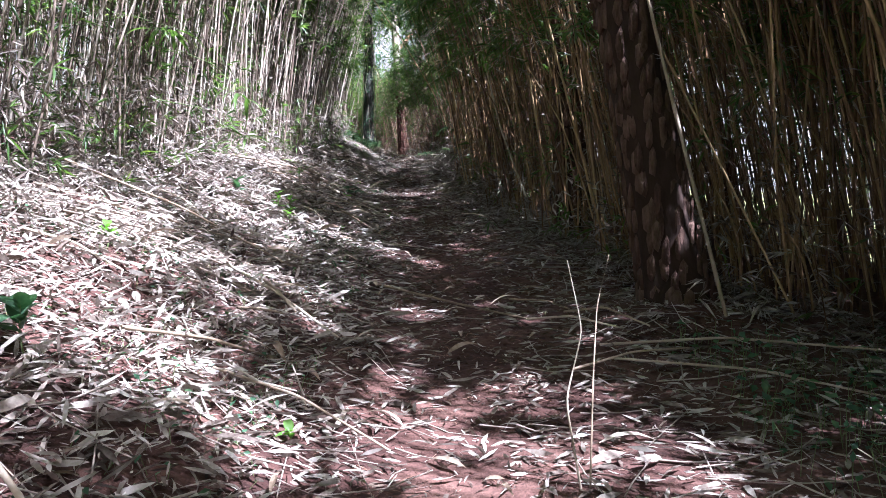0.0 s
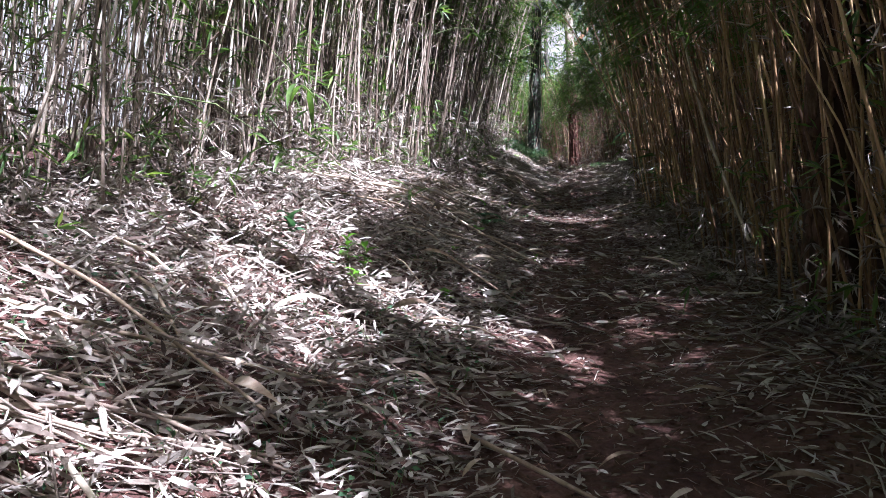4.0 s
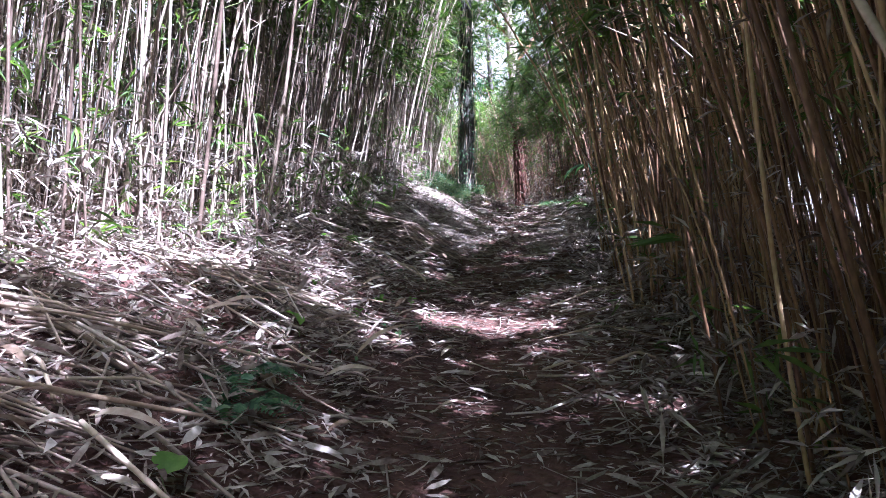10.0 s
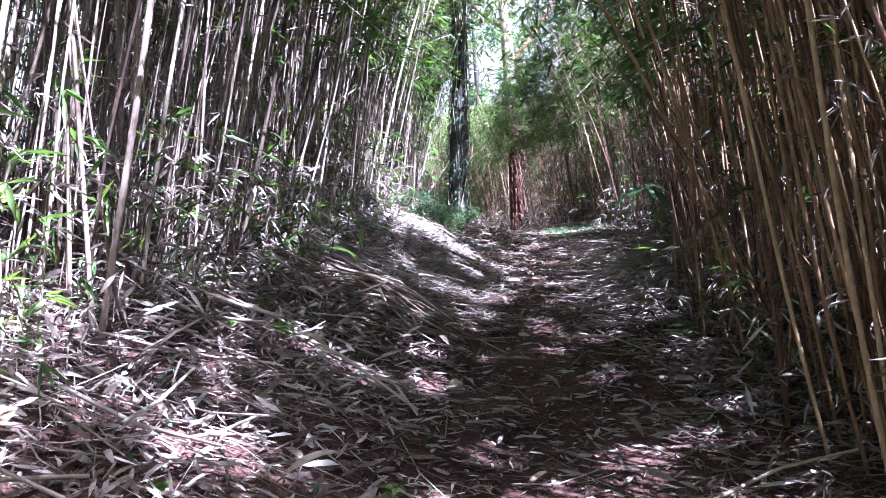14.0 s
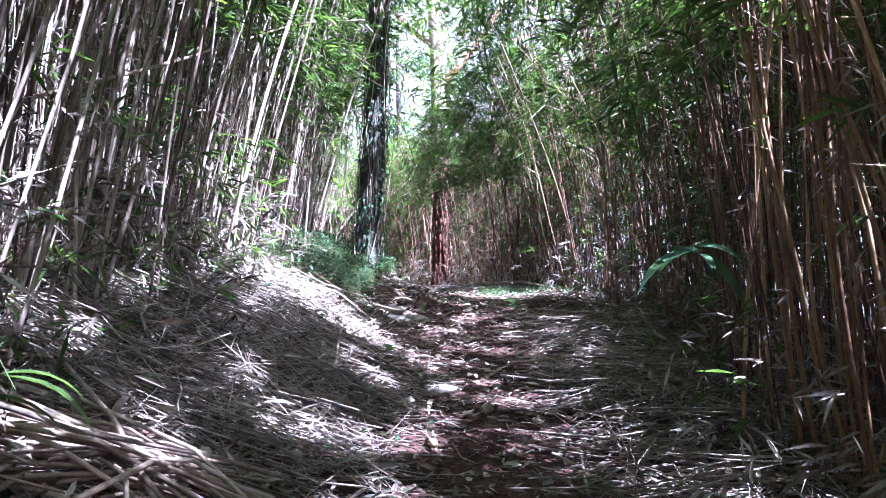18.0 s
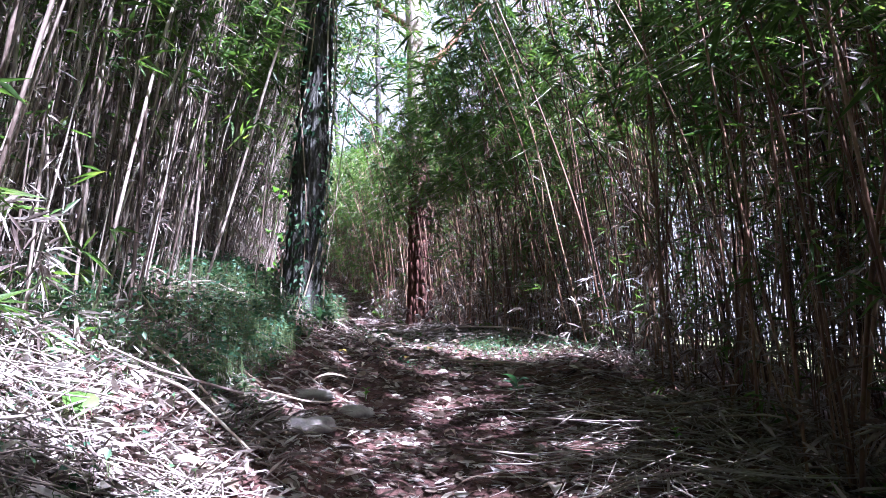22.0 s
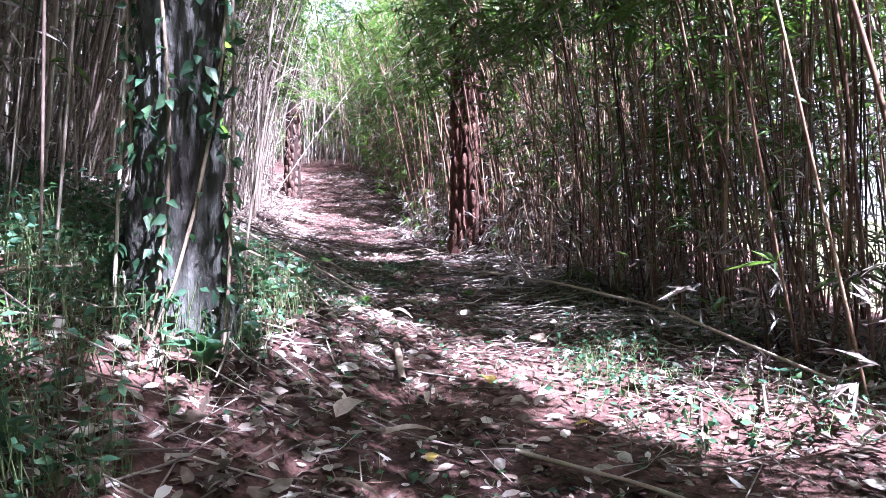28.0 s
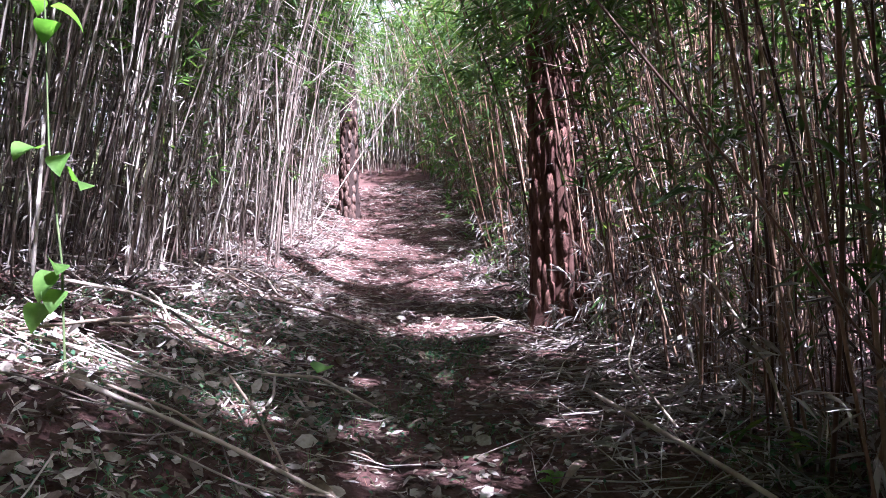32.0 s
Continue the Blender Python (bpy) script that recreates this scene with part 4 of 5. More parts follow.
def furrowed_mesh(line, radii, mat, sides=150):
    """A trunk with a flared foot and long wandering ridges of bark, broken across."""
    k = len(line)
    a = (np.arange(sides) * 2 * np.pi / sides)[None]
    h = np.linspace(0, line[-1, 2] - line[0, 2], k)[:, None]
    wander = a + 0.10 * np.sin(h * 3.1 + 2 * a) + 0.05 * np.sin(h * 7.7 + 5 * a) + 0.03 * np.sin(h * 15 + 9 * a)
    ridge = 1 - np.abs(np.sin(wander * 9)) ** 0.6 + 0.5 * (1 - np.abs(np.sin(wander * 16 + 1.3 * np.sin(h * 4))))
    broken = 0.6 + 0.4 * np.sin(h * 21 + 6 * np.sin(wander * 13) + 4 * np.sin(a * 5))
    knobs = 0.35 * np.sin(a * 3 + h * 1.9) + 0.3 * np.sin(a * 2 - h * 3.3 + 1) + 0.3 * np.sin(h * 9 + a * 4)
    flare = 0.5 * np.exp(-h / 0.3) * (0.6 + 0.4 * np.sin(a * 5 + 1))
    grain = np.random.default_rng(5).normal(0, 0.0022, (k, sides))
    r = radii[:, None] * (1 + flare + 0.05 * knobs) + 0.038 * (ridge * broken - 0.7) + grain
    verts = line[:, None] + np.stack([np.cos(a) * r, np.sin(a) * r, np.zeros_like(r)], -1)
    i, j = np.meshgrid(np.arange(k - 1), np.arange(sides), indexing="ij")
    n = (j + 1) % sides
    q = np.stack([i * sides + j, i * sides + n, (i + 1) * sides + n, (i + 1) * sides + j], -1).reshape(-1, 4)
    return mesh_from("trunk", verts.reshape(-1, 3), [q], mat, smooth=True)


old_trunk = part("trunk", furrowed_mesh(old_line, old_r, GREY), old, "grey furrowed bark")
# crown out of view, its limbs and leaves added to throw shade on the bank
limbs(old_line, [(0.55, 0.15, 2.6, 0.3), (0.58, 0.9, 2.8, 0.3), (0.6, -0.5, 2.4, 0.35), (0.66, 1.6, 2.4, 0.4), (0.7, 0.5, 2.6, 0.4), (0.74, 2.8, 2.0, 0.5), (0.8, 4.6, 1.8, 0.6)], GREY, old, HERB, 1000, 0.17, 0.36)
for k in range(7):
    a0 = rng.uniform(3.4, 6.6)
    s = np.linspace(0, 0.5, 16)
    rad = np.interp(s, np.linspace(0, 1, 300), old_r) + 0.035 + 0.12 * np.exp(-s * 9 / 0.35)
    ang = a0 + 1.1 * np.sin(s * 8 + k)
    c = np.stack([np.interp(s, np.linspace(0, 1, 300), old_line[:, ax]) for ax in range(3)], -1)
    vl = c + np.stack([np.cos(ang) * rad, np.sin(ang) * rad, np.zeros(16)], -1)
    vine = part("vine", mesh_from("vine", *tubes(vl[None], np.full((1, 16), 0.008), 5), DEADCANE_ONE, smooth=True), old)
    p = along(vl[None], rng.uniform(0.05, 1, (1, 60)))[0]
    for i, c in enumerate(p[:40]):
        part("leaf", VINE_LEAF[i % 2], vine, "", pose(*c, rng.normal(0, 20), rng.uniform(0, 60), -70 + rng.normal(0, 70)) @ Matrix.Diagonal((0.65, 0.65, 0.65, 1)))
ivy_n = 850
ivy_h = rng.uniform(0, 1, ivy_n) ** 1.3 * 4.2
ivy_a = rng.uniform(2.6, 7.2, ivy_n)
seg = old_line[:, 2] - old_line[0, 2]
ivy_r = np.interp(ivy_h, seg, old_r) * (1 + 0.4 * np.exp(-ivy_h / 0.3)) + rng.uniform(0.01, 0.06, ivy_n)
ivy_p = np.stack([np.interp(ivy_h, seg, old_line[:, ax]) for ax in range(3)], -1) + np.stack([np.cos(ivy_a) * ivy_r, np.sin(ivy_a) * ivy_r, np.zeros(ivy_n)], -1)
clump = np.sin(ivy_a * 4 + ivy_h * 3) + np.sin(ivy_h * 5.3 - ivy_a * 2) + rng.normal(0, 0.6, ivy_n) > -0.1
ivy_p, ivy_a = ivy_p[clump], ivy_a[clump]
ivy_out = np.stack([np.cos(ivy_a), np.sin(ivy_a), np.zeros(len(ivy_a))], -1)
ivy_way = unit(ivy_out * 0.4 + rng.normal(0, 0.5, ivy_p.shape) + [0, 0, -0.5])
ivy_l = rng.uniform(0.04, 0.085, len(ivy_p))
ivy = part("ivy", mesh_from("ivy", *blades(ivy_p, ivy_way, ivy_l, ivy_l * 0.6, flat=ivy_out + rng.normal(0, 0.3, ivy_p.shape)), HERB), old, "small dark green ivy leaves on the bark")
ivy["kind"] = "stuff"
tagged(old, "old grey tree trunk with furrowed bark and climbing vines", "tree")


def wood_tree(x, y, h):
    top = new("broadleaf_tree")
    line = trunk_line(x, y, h, (rng.normal(0, 0.02), rng.normal(0, 0.02)), 16, 0.15)
    part("trunk", trunk_mesh(line, np.linspace(0.2, 0.05, 16), GREY, 12), top)
    spots = [(s, rng.uniform(0, 6.28), rng.uniform(1.5, 2.8), rng.uniform(0.2, 0.8)) for s in np.linspace(0.4, 0.95, 7)]
    limbs(line, spots, GREY, top, HERB, 420, 0.2, 0.45)
    return tagged(top, "slender broadleaf tree rising behind the bamboo", "tree", "trees behind the bamboo")


for x, y, h in ((-4.2, 47, 11), (0.5, 44, 10), (-9.5, 50, 12), (-13, 44, 11), (3.5, 38, 10), (-1.5, 55, 12), (-7, 57, 12), (8, 30, 10), (10, 18, 11), (-13, 24, 11), (-12, 8, 11), (11, 5, 12)):
    wood_tree(x, y, h)


# ---- litter ----
def litter_spots(n, y0=-1.0, y1=45.0, west=0.6, east=0.7, bare=0.2, near=0.0):
    """Spots between the two thickets: thick on the bank and along the edges, thin on the trodden line."""
    y = rng.uniform(y0, y1, n * 3)
    a, b = left_x(y) - west, right_x(y) + east
    x = a + (b - a) * rng.uniform(0, 1, n * 3)
    d = x - path_x(y)
    w = bare + (1 - bare) * np.clip((np.abs(d + 0.05) - 0.25) / 0.75, 0, 1)
    w = np.where(d > 0, w * 0.75, w)
    keep = rng.uniform(0, 1, n * 3) < w
    return x[keep][:n], y[keep][:n], d[keep][:n]


def lay(n, lift, **kw):
    x, y, d = litter_spots(n, **kw)
    pile = np.clip((-d - 0.5) / 1.0, 0, 1)
    z = ground_z(x, y) + rng.uniform(0.004, 1, len(x)) ** 2 * lift * (0.35 + pile)
    return np.stack([x, y, z], -1), pile


def dry_leaves(n, lo, hi, wide, lift, name, label, category, mat=DRY, **kw):
    p, pile = lay(n, lift, **kw)
    k = len(p)
    a = rng.uniform(0, 2 * np.pi, k)
    way = unit(np.stack([np.cos(a), np.sin(a), rng.normal(0, 0.26, k) * (0.5 + pile) - 0.1 * np.cos(a) * pile], -1))
    ln = rng.uniform(lo, hi, k)
    top = unit(np.array([[0, 0, 1.0]]) + rng.normal(0, 0.55, (k, 3)))
    ob = new(name, mesh_from(name, *strips(p, way, ln, ln * rng.uniform(wide * 0.7, wide * 1.3, k), rng.normal(0.04, 0.14, k), top), mat))
    tagged(ob, label, category, kind="stuff")


dry_leaves(40000, 0.05, 0.16, 0.14, 0.13, "leaf_litter", "pale dry bamboo leaves strewn over the earth", "leaf litter", y1=23)
dry_leaves(12000, 0.04, 0.12, 0.17, 0.09, "leaf_litter", "small dry leaves strewn over dark earth", "leaf litter", y0=22)
dry_leaves(20000, 0.02, 0.07, 0.22, 0.03, "leaf_crumbs", "small broken bits of dry leaf on the path", "leaf litter", bare=0.9)
dry_leaves(9000, 0.045, 0.12, 0.5, 0.05, "broad_litter", "brown and grey broad dead leaves scattered on the path", "leaf litter", BROADDEAD, bare=0.8, y0=19, y1=35)
dry_leaves(7000, 0.1, 0.24, 0.15, 0.14, "cane_sheaths", "broad papery bamboo sheaths lying on the bank", "leaf litter", bare=0.1, y1=23)


dry_leaves(25000, 0.05, 0.16, 0.15, 0.12, "leaf_litter", "pale dry bamboo leaves strewn over the bank", "leaf litter", y0=0, y1=10.5, east=-1.9)
dry_leaves(34000, 0.03, 0.1, 0.2, 0.04, "rotting_leaves", "dark rotting leaves matted on the earth", "leaf litter", ROT, bare=0.85)
dry_leaves(9000, 0.02, 0.07, 0.22, 0.03, "leaf_crumbs", "small broken bits of dry leaf on the path", "leaf litter", bare=0.8, y0=0.5, y1=12)
dry_leaves(18000, 0.05, 0.12, 0.03, 0.02, "pine_needles", "fine reddish needles and crumbs on the trodden earth", "pine needles", NEEDLE, bare=1.0, y0=0, y1=38)


dry_leaves(6500, 0.05, 0.14, 0.16, 0.04, "leaf_litter", "tan dry leaves covering the trodden path", "leaf litter", bare=0.75, y0=15.5, y1=25)
dry_leaves(9000, 0.03, 0.09, 0.24, 0.03, "leaf_crumbs", "brown broken leaves on the far path", "leaf litter", BROADDEAD, bare=0.95, y0=29, y1=45)
dry_leaves(5500, 0.05, 0.15, 0.13, 0.14, "leaf_litter", "bleached dry leaves heaped on the sunlit bank", "leaf litter", y0=20, y1=24, west=0.3, east=-2.1)


dry_leaves(5000, 0.04, 0.13, 0.15, 0.035, "leaf_litter", "scattered dry leaves on the trodden path", "leaf litter", bare=0.85, y0=10, y1=17)


dry_leaves(13000, 0.03, 0.085, 0.3, 0.035, "leaf_crumbs", "small brown dead leaves matted on the earth", "leaf litter", BROADDEAD, bare=0.8, y0=21, y1=35)
dry_leaves(5000, 0.05, 0.14, 0.02, 0.03, "pine_needles", "fine dry stalks and needles on the earth", "pine needles", NEEDLE, bare=1.0, y0=4, y1=16)


def clods(n, label):
    """Small lumps of earth on the trodden path."""
    x, y, d = litter_spots(n, bare=1.0, y0=0.5, y1=36)
    k = len(x)
    r = rng.uniform(0.004, 0.016, k) * rng.uniform(0.6, 1.4, k)
    c = np.stack([x, y, ground_z(x, y) + r * 0.3], -1)
    axes = np.array([[1, 0, 0], [0, 1, 0], [-1, 0, 0], [0, -1, 0], [0, 0, 0.8], [0, 0, -0.8]])
    verts = c[:, None] + axes[None] * r[:, None, None] * rng.uniform(0.6, 1.3, (k, 6, 1))
    i = np.arange(k) * 6
    tris = np.concatenate([np.stack([i + a, i + (a + 1) % 4, i + e], -1)[:, ::1 if e == 4 else -1] for a in range(4) for e in (4, 5)])
    ob = new("soil_clods", mesh_from("soil_clods", verts.reshape(-1, 3), [tris], SOIL))
    tagged(ob, label, "soil", kind="stuff")


clods(14000, "small crumbs of red-brown earth on the path")


def lying(n, lo, hi, r_lo, r_hi, lift, name, label, category, mat, bias, sides=4, **kw):
    p, pile = lay(n, lift, **kw)
    k = len(p)
    a = np.where(rng.uniform(0, 1, k) < bias, rng.normal(-0.15, 0.6, k), rng.uniform(0, 2 * np.pi, k))
    ln = rng.uniform(lo, hi, k)
    way = np.stack([np.cos(a), np.sin(a)], -1)
    e0, e1 = p[:, :2] - way * ln[:, None] / 2, p[:, :2] + way * ln[:, None] / 2
    r = rng.uniform(r_lo, r_hi, k)
    up = p[:, 2] - ground_z(p[:, 0], p[:, 1]) + r
    z0, z1 = ground_z(e0[:, 0], e0[:, 1]) + up + rng.uniform(0, 0.04, k), ground_z(e1[:, 0], e1[:, 1]) + up + rng.uniform(0, 0.04, k)
    zm = np.maximum(p[:, 2] + r, (z0 + z1) / 2 - 0.03)
    mid = p + np.concatenate([rng.normal(0, 0.03, (k, 2)) * ln[:, None], np.zeros((k, 1))], -1)
    mid[:, 2] = zm
    lines = np.stack([np.c_[e0, z0], mid, np.c_[e1, z1]], 1)
    ob = new(name, mesh_from(name, *tubes(lines, r[:, None] * np.array([[1.1, 1.0, 0.7]]), sides), mat, smooth=True))
    tagged(ob, label, category, kind="stuff")


lying(4200, 0.15, 0.6, 0.0018, 0.0045, 0.10, "dry_twigs", "thin dry twigs scattered among the leaves", "twigs", DEADCANE, 0.3)
lying(240, 0.2, 0.8, 0.004, 0.009, 0.16, "cut_canes", "heaps of cut grey-tan canes on the bank", "cut canes", DEADCANE, 0.15, 5, bare=0.0, y0=1, y1=36)
lying(160, 0.3, 0.9, 0.004, 0.010, 0.24, "cane_heap", "thick heap of cut canes beside the path", "cut canes", DEADCANE, 0.5, 5, bare=0.0, y0=10, y1=19, east=-1.4)


def tufts(n, y0, y1, side, inner, outer, lo, hi, mat, name, label, wide=0.02):
    """Thin bent stalks at the foot of a thicket."""
    y = rng.uniform(y0, y1, n)
    x = left_x(y) + rng.uniform(-outer, inner, n) if side == "west" else right_x(y) + rng.uniform(-inner, outer, n)
    p = np.stack([x, y, ground_z(x, y) - 0.01], -1)
    a = rng.uniform(0, 2 * np.pi, n)
    way = unit(np.stack([np.cos(a) * 0.8, np.sin(a) * 0.8, rng.uniform(0.25, 1.4, n)], -1))
    ln = rng.uniform(lo, hi, n)
    ob = new(name, mesh_from(name, *blades(p, way, ln, ln * wide, sag=0.35), mat))
    tagged(ob, label, "dry grass" if mat == DRY else "grass", kind="stuff")


tufts(5200, 0, 40, "east", 0.4, 0.8, 0.08, 0.32, DRY, "dry_stalks", "dry bent stalks at the foot of the bamboo")
tufts(5200, 0, 40, "west", 0.5, 0.8, 0.08, 0.32, DRY, "dry_stalks", "dry bent stalks at the foot of the bamboo")
lying(900, 0.3, 1.0, 0.002, 0.005, 0.5, "stalk_heap", "tangled dry stalks heaped beside the path", "dry stalks", DEADCANE, 0.1, 4, bare=0.0, y0=19, y1=25, west=-2.6, east=0.6)
lying(520, 0.2, 0.8, 0.002, 0.005, 0.35, "stalk_heap", "tangled dry stalks heaped beside the path", "dry stalks", DEADCANE, 0.1, 4, bare=0.0, y0=29, y1=33.5, west=-2.6, east=0.6)

lying(1300, 0.25, 0.9, 0.0018, 0.0045, 0.2, "stalk_heap", "tangled grey dry stalks matted on the bank", "dry stalks", DEADCANE, 0.35, 4, bare=0.0, y0=19.2, y1=22.6, west=0.2, east=-1.9)
tufts(1500, 21.6, 24.2, "west", 1.3, 0.2, 0.1, 0.28, DRY, "dry_stalks", "bleached grass on the sunlit bank")


def low_green(n, x0, x1, y0, y1, tall, size, label):
    x, y = rng.uniform(x0, x1, n), rng.uniform(y0, y1, n)
    keep = np.sin(x * 4.1 + y * 1.7) + np.sin(y * 3.3 - x * 2) + rng.normal(0, 0.9, n) > -0.4
    x, y = x[keep], y[keep]
    k = len(x)
    p = np.stack([x, y, ground_z(x, y) + rng.uniform(0.02, 1, k) * tall], -1)
    way = unit(np.concatenate([rng.normal(0, 1, (k, 2)), rng.normal(0.1, 0.35, (k, 1))], -1))
    ln = rng.uniform(0.6, 1.3, k) * size
    stems = np.stack([np.c_[x + rng.normal(0, 0.03, k), y + rng.normal(0, 0.03, k), ground_z(x, y)], p], 1)
    v, f = blades(p, way, ln, ln * 0.55, sag=0.1, fold=0.12)
    ob = new("ground_cover", mesh_from("ground_cover", v, f, HERB))
    tagged(ob, label, "ground cover", kind="stuff")
    st = new("ground_cover_stems", mesh_from("stems", *tubes(stems, np.full((k, 2), 0.0018), 3), STEM))
    tagged(st, "thin green stems of the low herbs", "ground cover", kind="stuff")


low_green(11500, -4.0, -2.25, 23.6, 28.6, 0.26, 0.052, "thick low green herbs on the bank below the bamboo")
low_green(1300, -3.6, -2.0, 21.2, 24.2, 0.16, 0.045, "sunlit low herbs and grass on the bank")
low_green(8000, -4.8, -2.2, 28.4, 33.6, 0.07, 0.036, "sparse low herbs among the leaf litter")
low_green(2600, -0.9, 0.9, 27.2, 31.6, 0.12, 0.045, "dark low herbs at the foot of the bamboo")
low_green(900, 1.4, 3.2, 2.6, 4.8, 0.2, 0.06, "dark low herbs beneath the pine")
low_green(2600, -2.9, -0.7, 1.5, 9.5, 0.09, 0.04, "sparse low herbs among the leaf litter")
low_green(900, -2.2, -0.4, 26.5, 31.5, 0.06, 0.045, "tiny dark herbs among the leaf litter")
low_green(700, -2.6, -1.2, 12.0, 22.0, 0.08, 0.05, "sparse low herbs among the leaf litter")


# ---- single things on the ground ----
BROAD = [leaf_mesh("broad_leaf", 0.13, 0.075, HERB), leaf_mesh("broad_leaf", 0.10, 0.06, HERB, 0.6), leaf_mesh("broad_leaf", 0.16, 0.07, HERB)]
LANCE = [leaf_mesh("lance_leaf", 0.24, 0.032, LEAF_ONE), leaf_mesh("lance_leaf", 0.2, 0.028, LEAF_ONE)]
BRIGHT = [leaf_mesh("bright_leaf", 0.13, 0.115, LIME, 0.55), leaf_mesh("bright_leaf", 0.10, 0.09, LIME, 0.55)]
SMALL = [leaf_mesh("small_leaf", 0.06, 0.03, LIME), leaf_mesh("small_leaf", 0.05, 0.024, LIME)]
STALK = mesh_from("stalk", *tubes(np.array([[[0, 0, -0.03], [0.01, 0, 0.4], [0.0, 0.01, 1.0]]]), np.array([[0.005, 0.004, 0.002]]), 5), STEM, smooth=True)


def plant(x, y, tall, leaves, meshes, label, spread=1.0, category="plant"):
    top = new("plant")
    top.matrix_basis = pose(x, y, float(ground_z(x, y)), 0, 0, rng.uniform(0, 360))
    part("stem", STALK, top, "", Matrix.Diagonal((1.0, 1.0, tall, 1)))
    for i in range(leaves):
        z = tall * (0.35 + 0.65 * (i + 1) / leaves)
        part("leaf", meshes[i % len(meshes)], top, "", pose(0, 0, z, rng.normal(0, 12), rng.uniform(-45, 5), i * 137.5) @ Matrix.Diagonal((spread * rng.uniform(0.8, 1.2),) * 3 + (1,)))
    return tagged(top, label, category, "small plants beside the path")


plant(-1.70, 3.02, 0.22, 9, BROAD, "broad-leaved green plant growing out of dry litter", 1.1)
plant(-2.04, 4.6, 0.12, 7, SMALL, "low bright green sprig among dry leaves", 1.6)
plant(-1.66, 8.3, 0.25, 7, SMALL, "low bright green sprig among dry leaves", 1.6)
plant(-2.29, 8.45, 0.22, 10, BROAD, "leafy dark green plant on the bank", 1.0)
plant(-1.80, 8.32, 0.24, 9, SMALL, "bright green sprig beside the path", 1.6)
plant(-1.62, 7.98, 0.16, 9, SMALL, "bright green sprig beside the path", 1.6)
plant(-1.98, 10.6, 0.28, 7, LANCE, "young bamboo shoot with long green leaves")
for x, y in ((-0.68, 3.2), (-1.14, 8.5), (-1.36, 9.77), (-0.78, 11.06), (-2.12, 14.83), (-1.63, 15.1), (-1.45, 15.5), (-1.64, 14.4), (-2.63, 16.6), (-1.74, 22.4), (0.33, 24.1), (-1.62, 25.05), (-2.23, 29.7), (-1.52, 30.6), (-1.9, 35)):
    plant(x, y, rng.uniform(0.05, 0.12), int(rng.integers(5, 9)), SMALL, "tiny bright green seedling in the leaf litter", rng.uniform(0.9, 1.4))
for x, y in ((-0.51, 25.4), (-2.51, 24.4), (-2.51, 26.1), (-2.32, 27.0), (-2.41, 27.95)):
    plant(x, y, rng.uniform(0.12, 0.2), 8, BROAD, "small broad-leaved herb beside the path", rng.uniform(0.7, 1.0))
for x, y in ((-1.41, 11.21), (-2.49, 22.6), (-3.01, 31.7), (-1.72, 13.4)):
    ob = plant(x, y, 0.1, 1, BRIGHT, "single upright bright green leaf on a thin stem", 1.3)


def fern(x, y):
    top = new("fern")
    top.matrix_basis = pose(x, y, float(ground_z(x, y)), 0, 0, 30)
    for k in range(7):
        n = 16
        s = np.linspace(0.15, 1, n)
        spine = np.stack([0.32 * s, np.zeros(n), 0.26 * s - 0.28 * s * s + 0.02], -1)
        p = np.repeat(spine, 2, 0)
        way = unit(np.tile([[0.45, 1, 0.05], [0.45, -1, 0.05]], (n, 1)))
        ln = np.repeat(0.07 * np.sin(np.pi * np.clip(s, 0.1, 0.97)), 2) + 0.008
        frond = part("frond", mesh_from("frond", *blades(p, way, ln, ln * 0.4), HERB), top, "", pose(0, 0, 0, rng.normal(0, 8), 0, k * 51 + rng.normal(0, 10)))
    return tagged(top, "low feathery green fern at the path's edge", "fern")


fern(-1.5, 11.98)
fern(-1.62, 12.3)


def stone(x, y, sx, sy, sz, mat, label):
    bm = bmesh.new()
    bmesh.ops.create_icosphere(bm, subdivisions=3, radius=1.0)
    off = Vector((x * 3, y, 0))
    for v in bm.verts:
        f = 1 + 0.28 * noise.noise(v.co * 1.3 + off) + 0.1 * noise.noise(v.co * 3.7 + off)
        v.co = Vector((v.co.x * sx * f, v.co.y * sy * f, v.co.z * sz * f))
    me = bpy.data.meshes.new("stone")
    bm.to_mesh(me)
    bm.free()
    me.materials.append(mat)
    for p in me.polygons:
        p.use_smooth = True
    ob = new("stone", me)
    ob.matrix_basis = pose(x, y, float(ground_z(x, y)) + sz * 0.2, 0, 0, x * 90)
    tagged(ob, label, "stone", "stones in the path")


PALE = material("pale_stone", [(0.1, (0.30, 0.27, 0.17)), (0.9, (0.58, 0.55, 0.38))], 9, rough=0.8, bump=0.4)
stone(-1.42, 17.4, 0.065, 0.055, 0.06, PALE, "pale yellowish round stone half sunk in litter")
stone(-1.98, 24.8, 0.17, 0.12, 0.05, ROCK, "flat grey stone bedded in the path")
stone(-1.66, 24.75, 0.13, 0.10, 0.05, ROCK, "flat grey stone bedded in the path")
stone(-1.87, 24.0, 0.2, 0.14, 0.06, ROCK, "flat grey stone bedded in the path")
stone(-2.52, 27.68, 0.15, 0.11, 0.09, ROCK, "grey stone below the old tree with a yellow leaf on it")
stone(-1.26, 21.85, 0.22, 0.11, 0.035, ROCK, "flat grey stone bedded in the path")


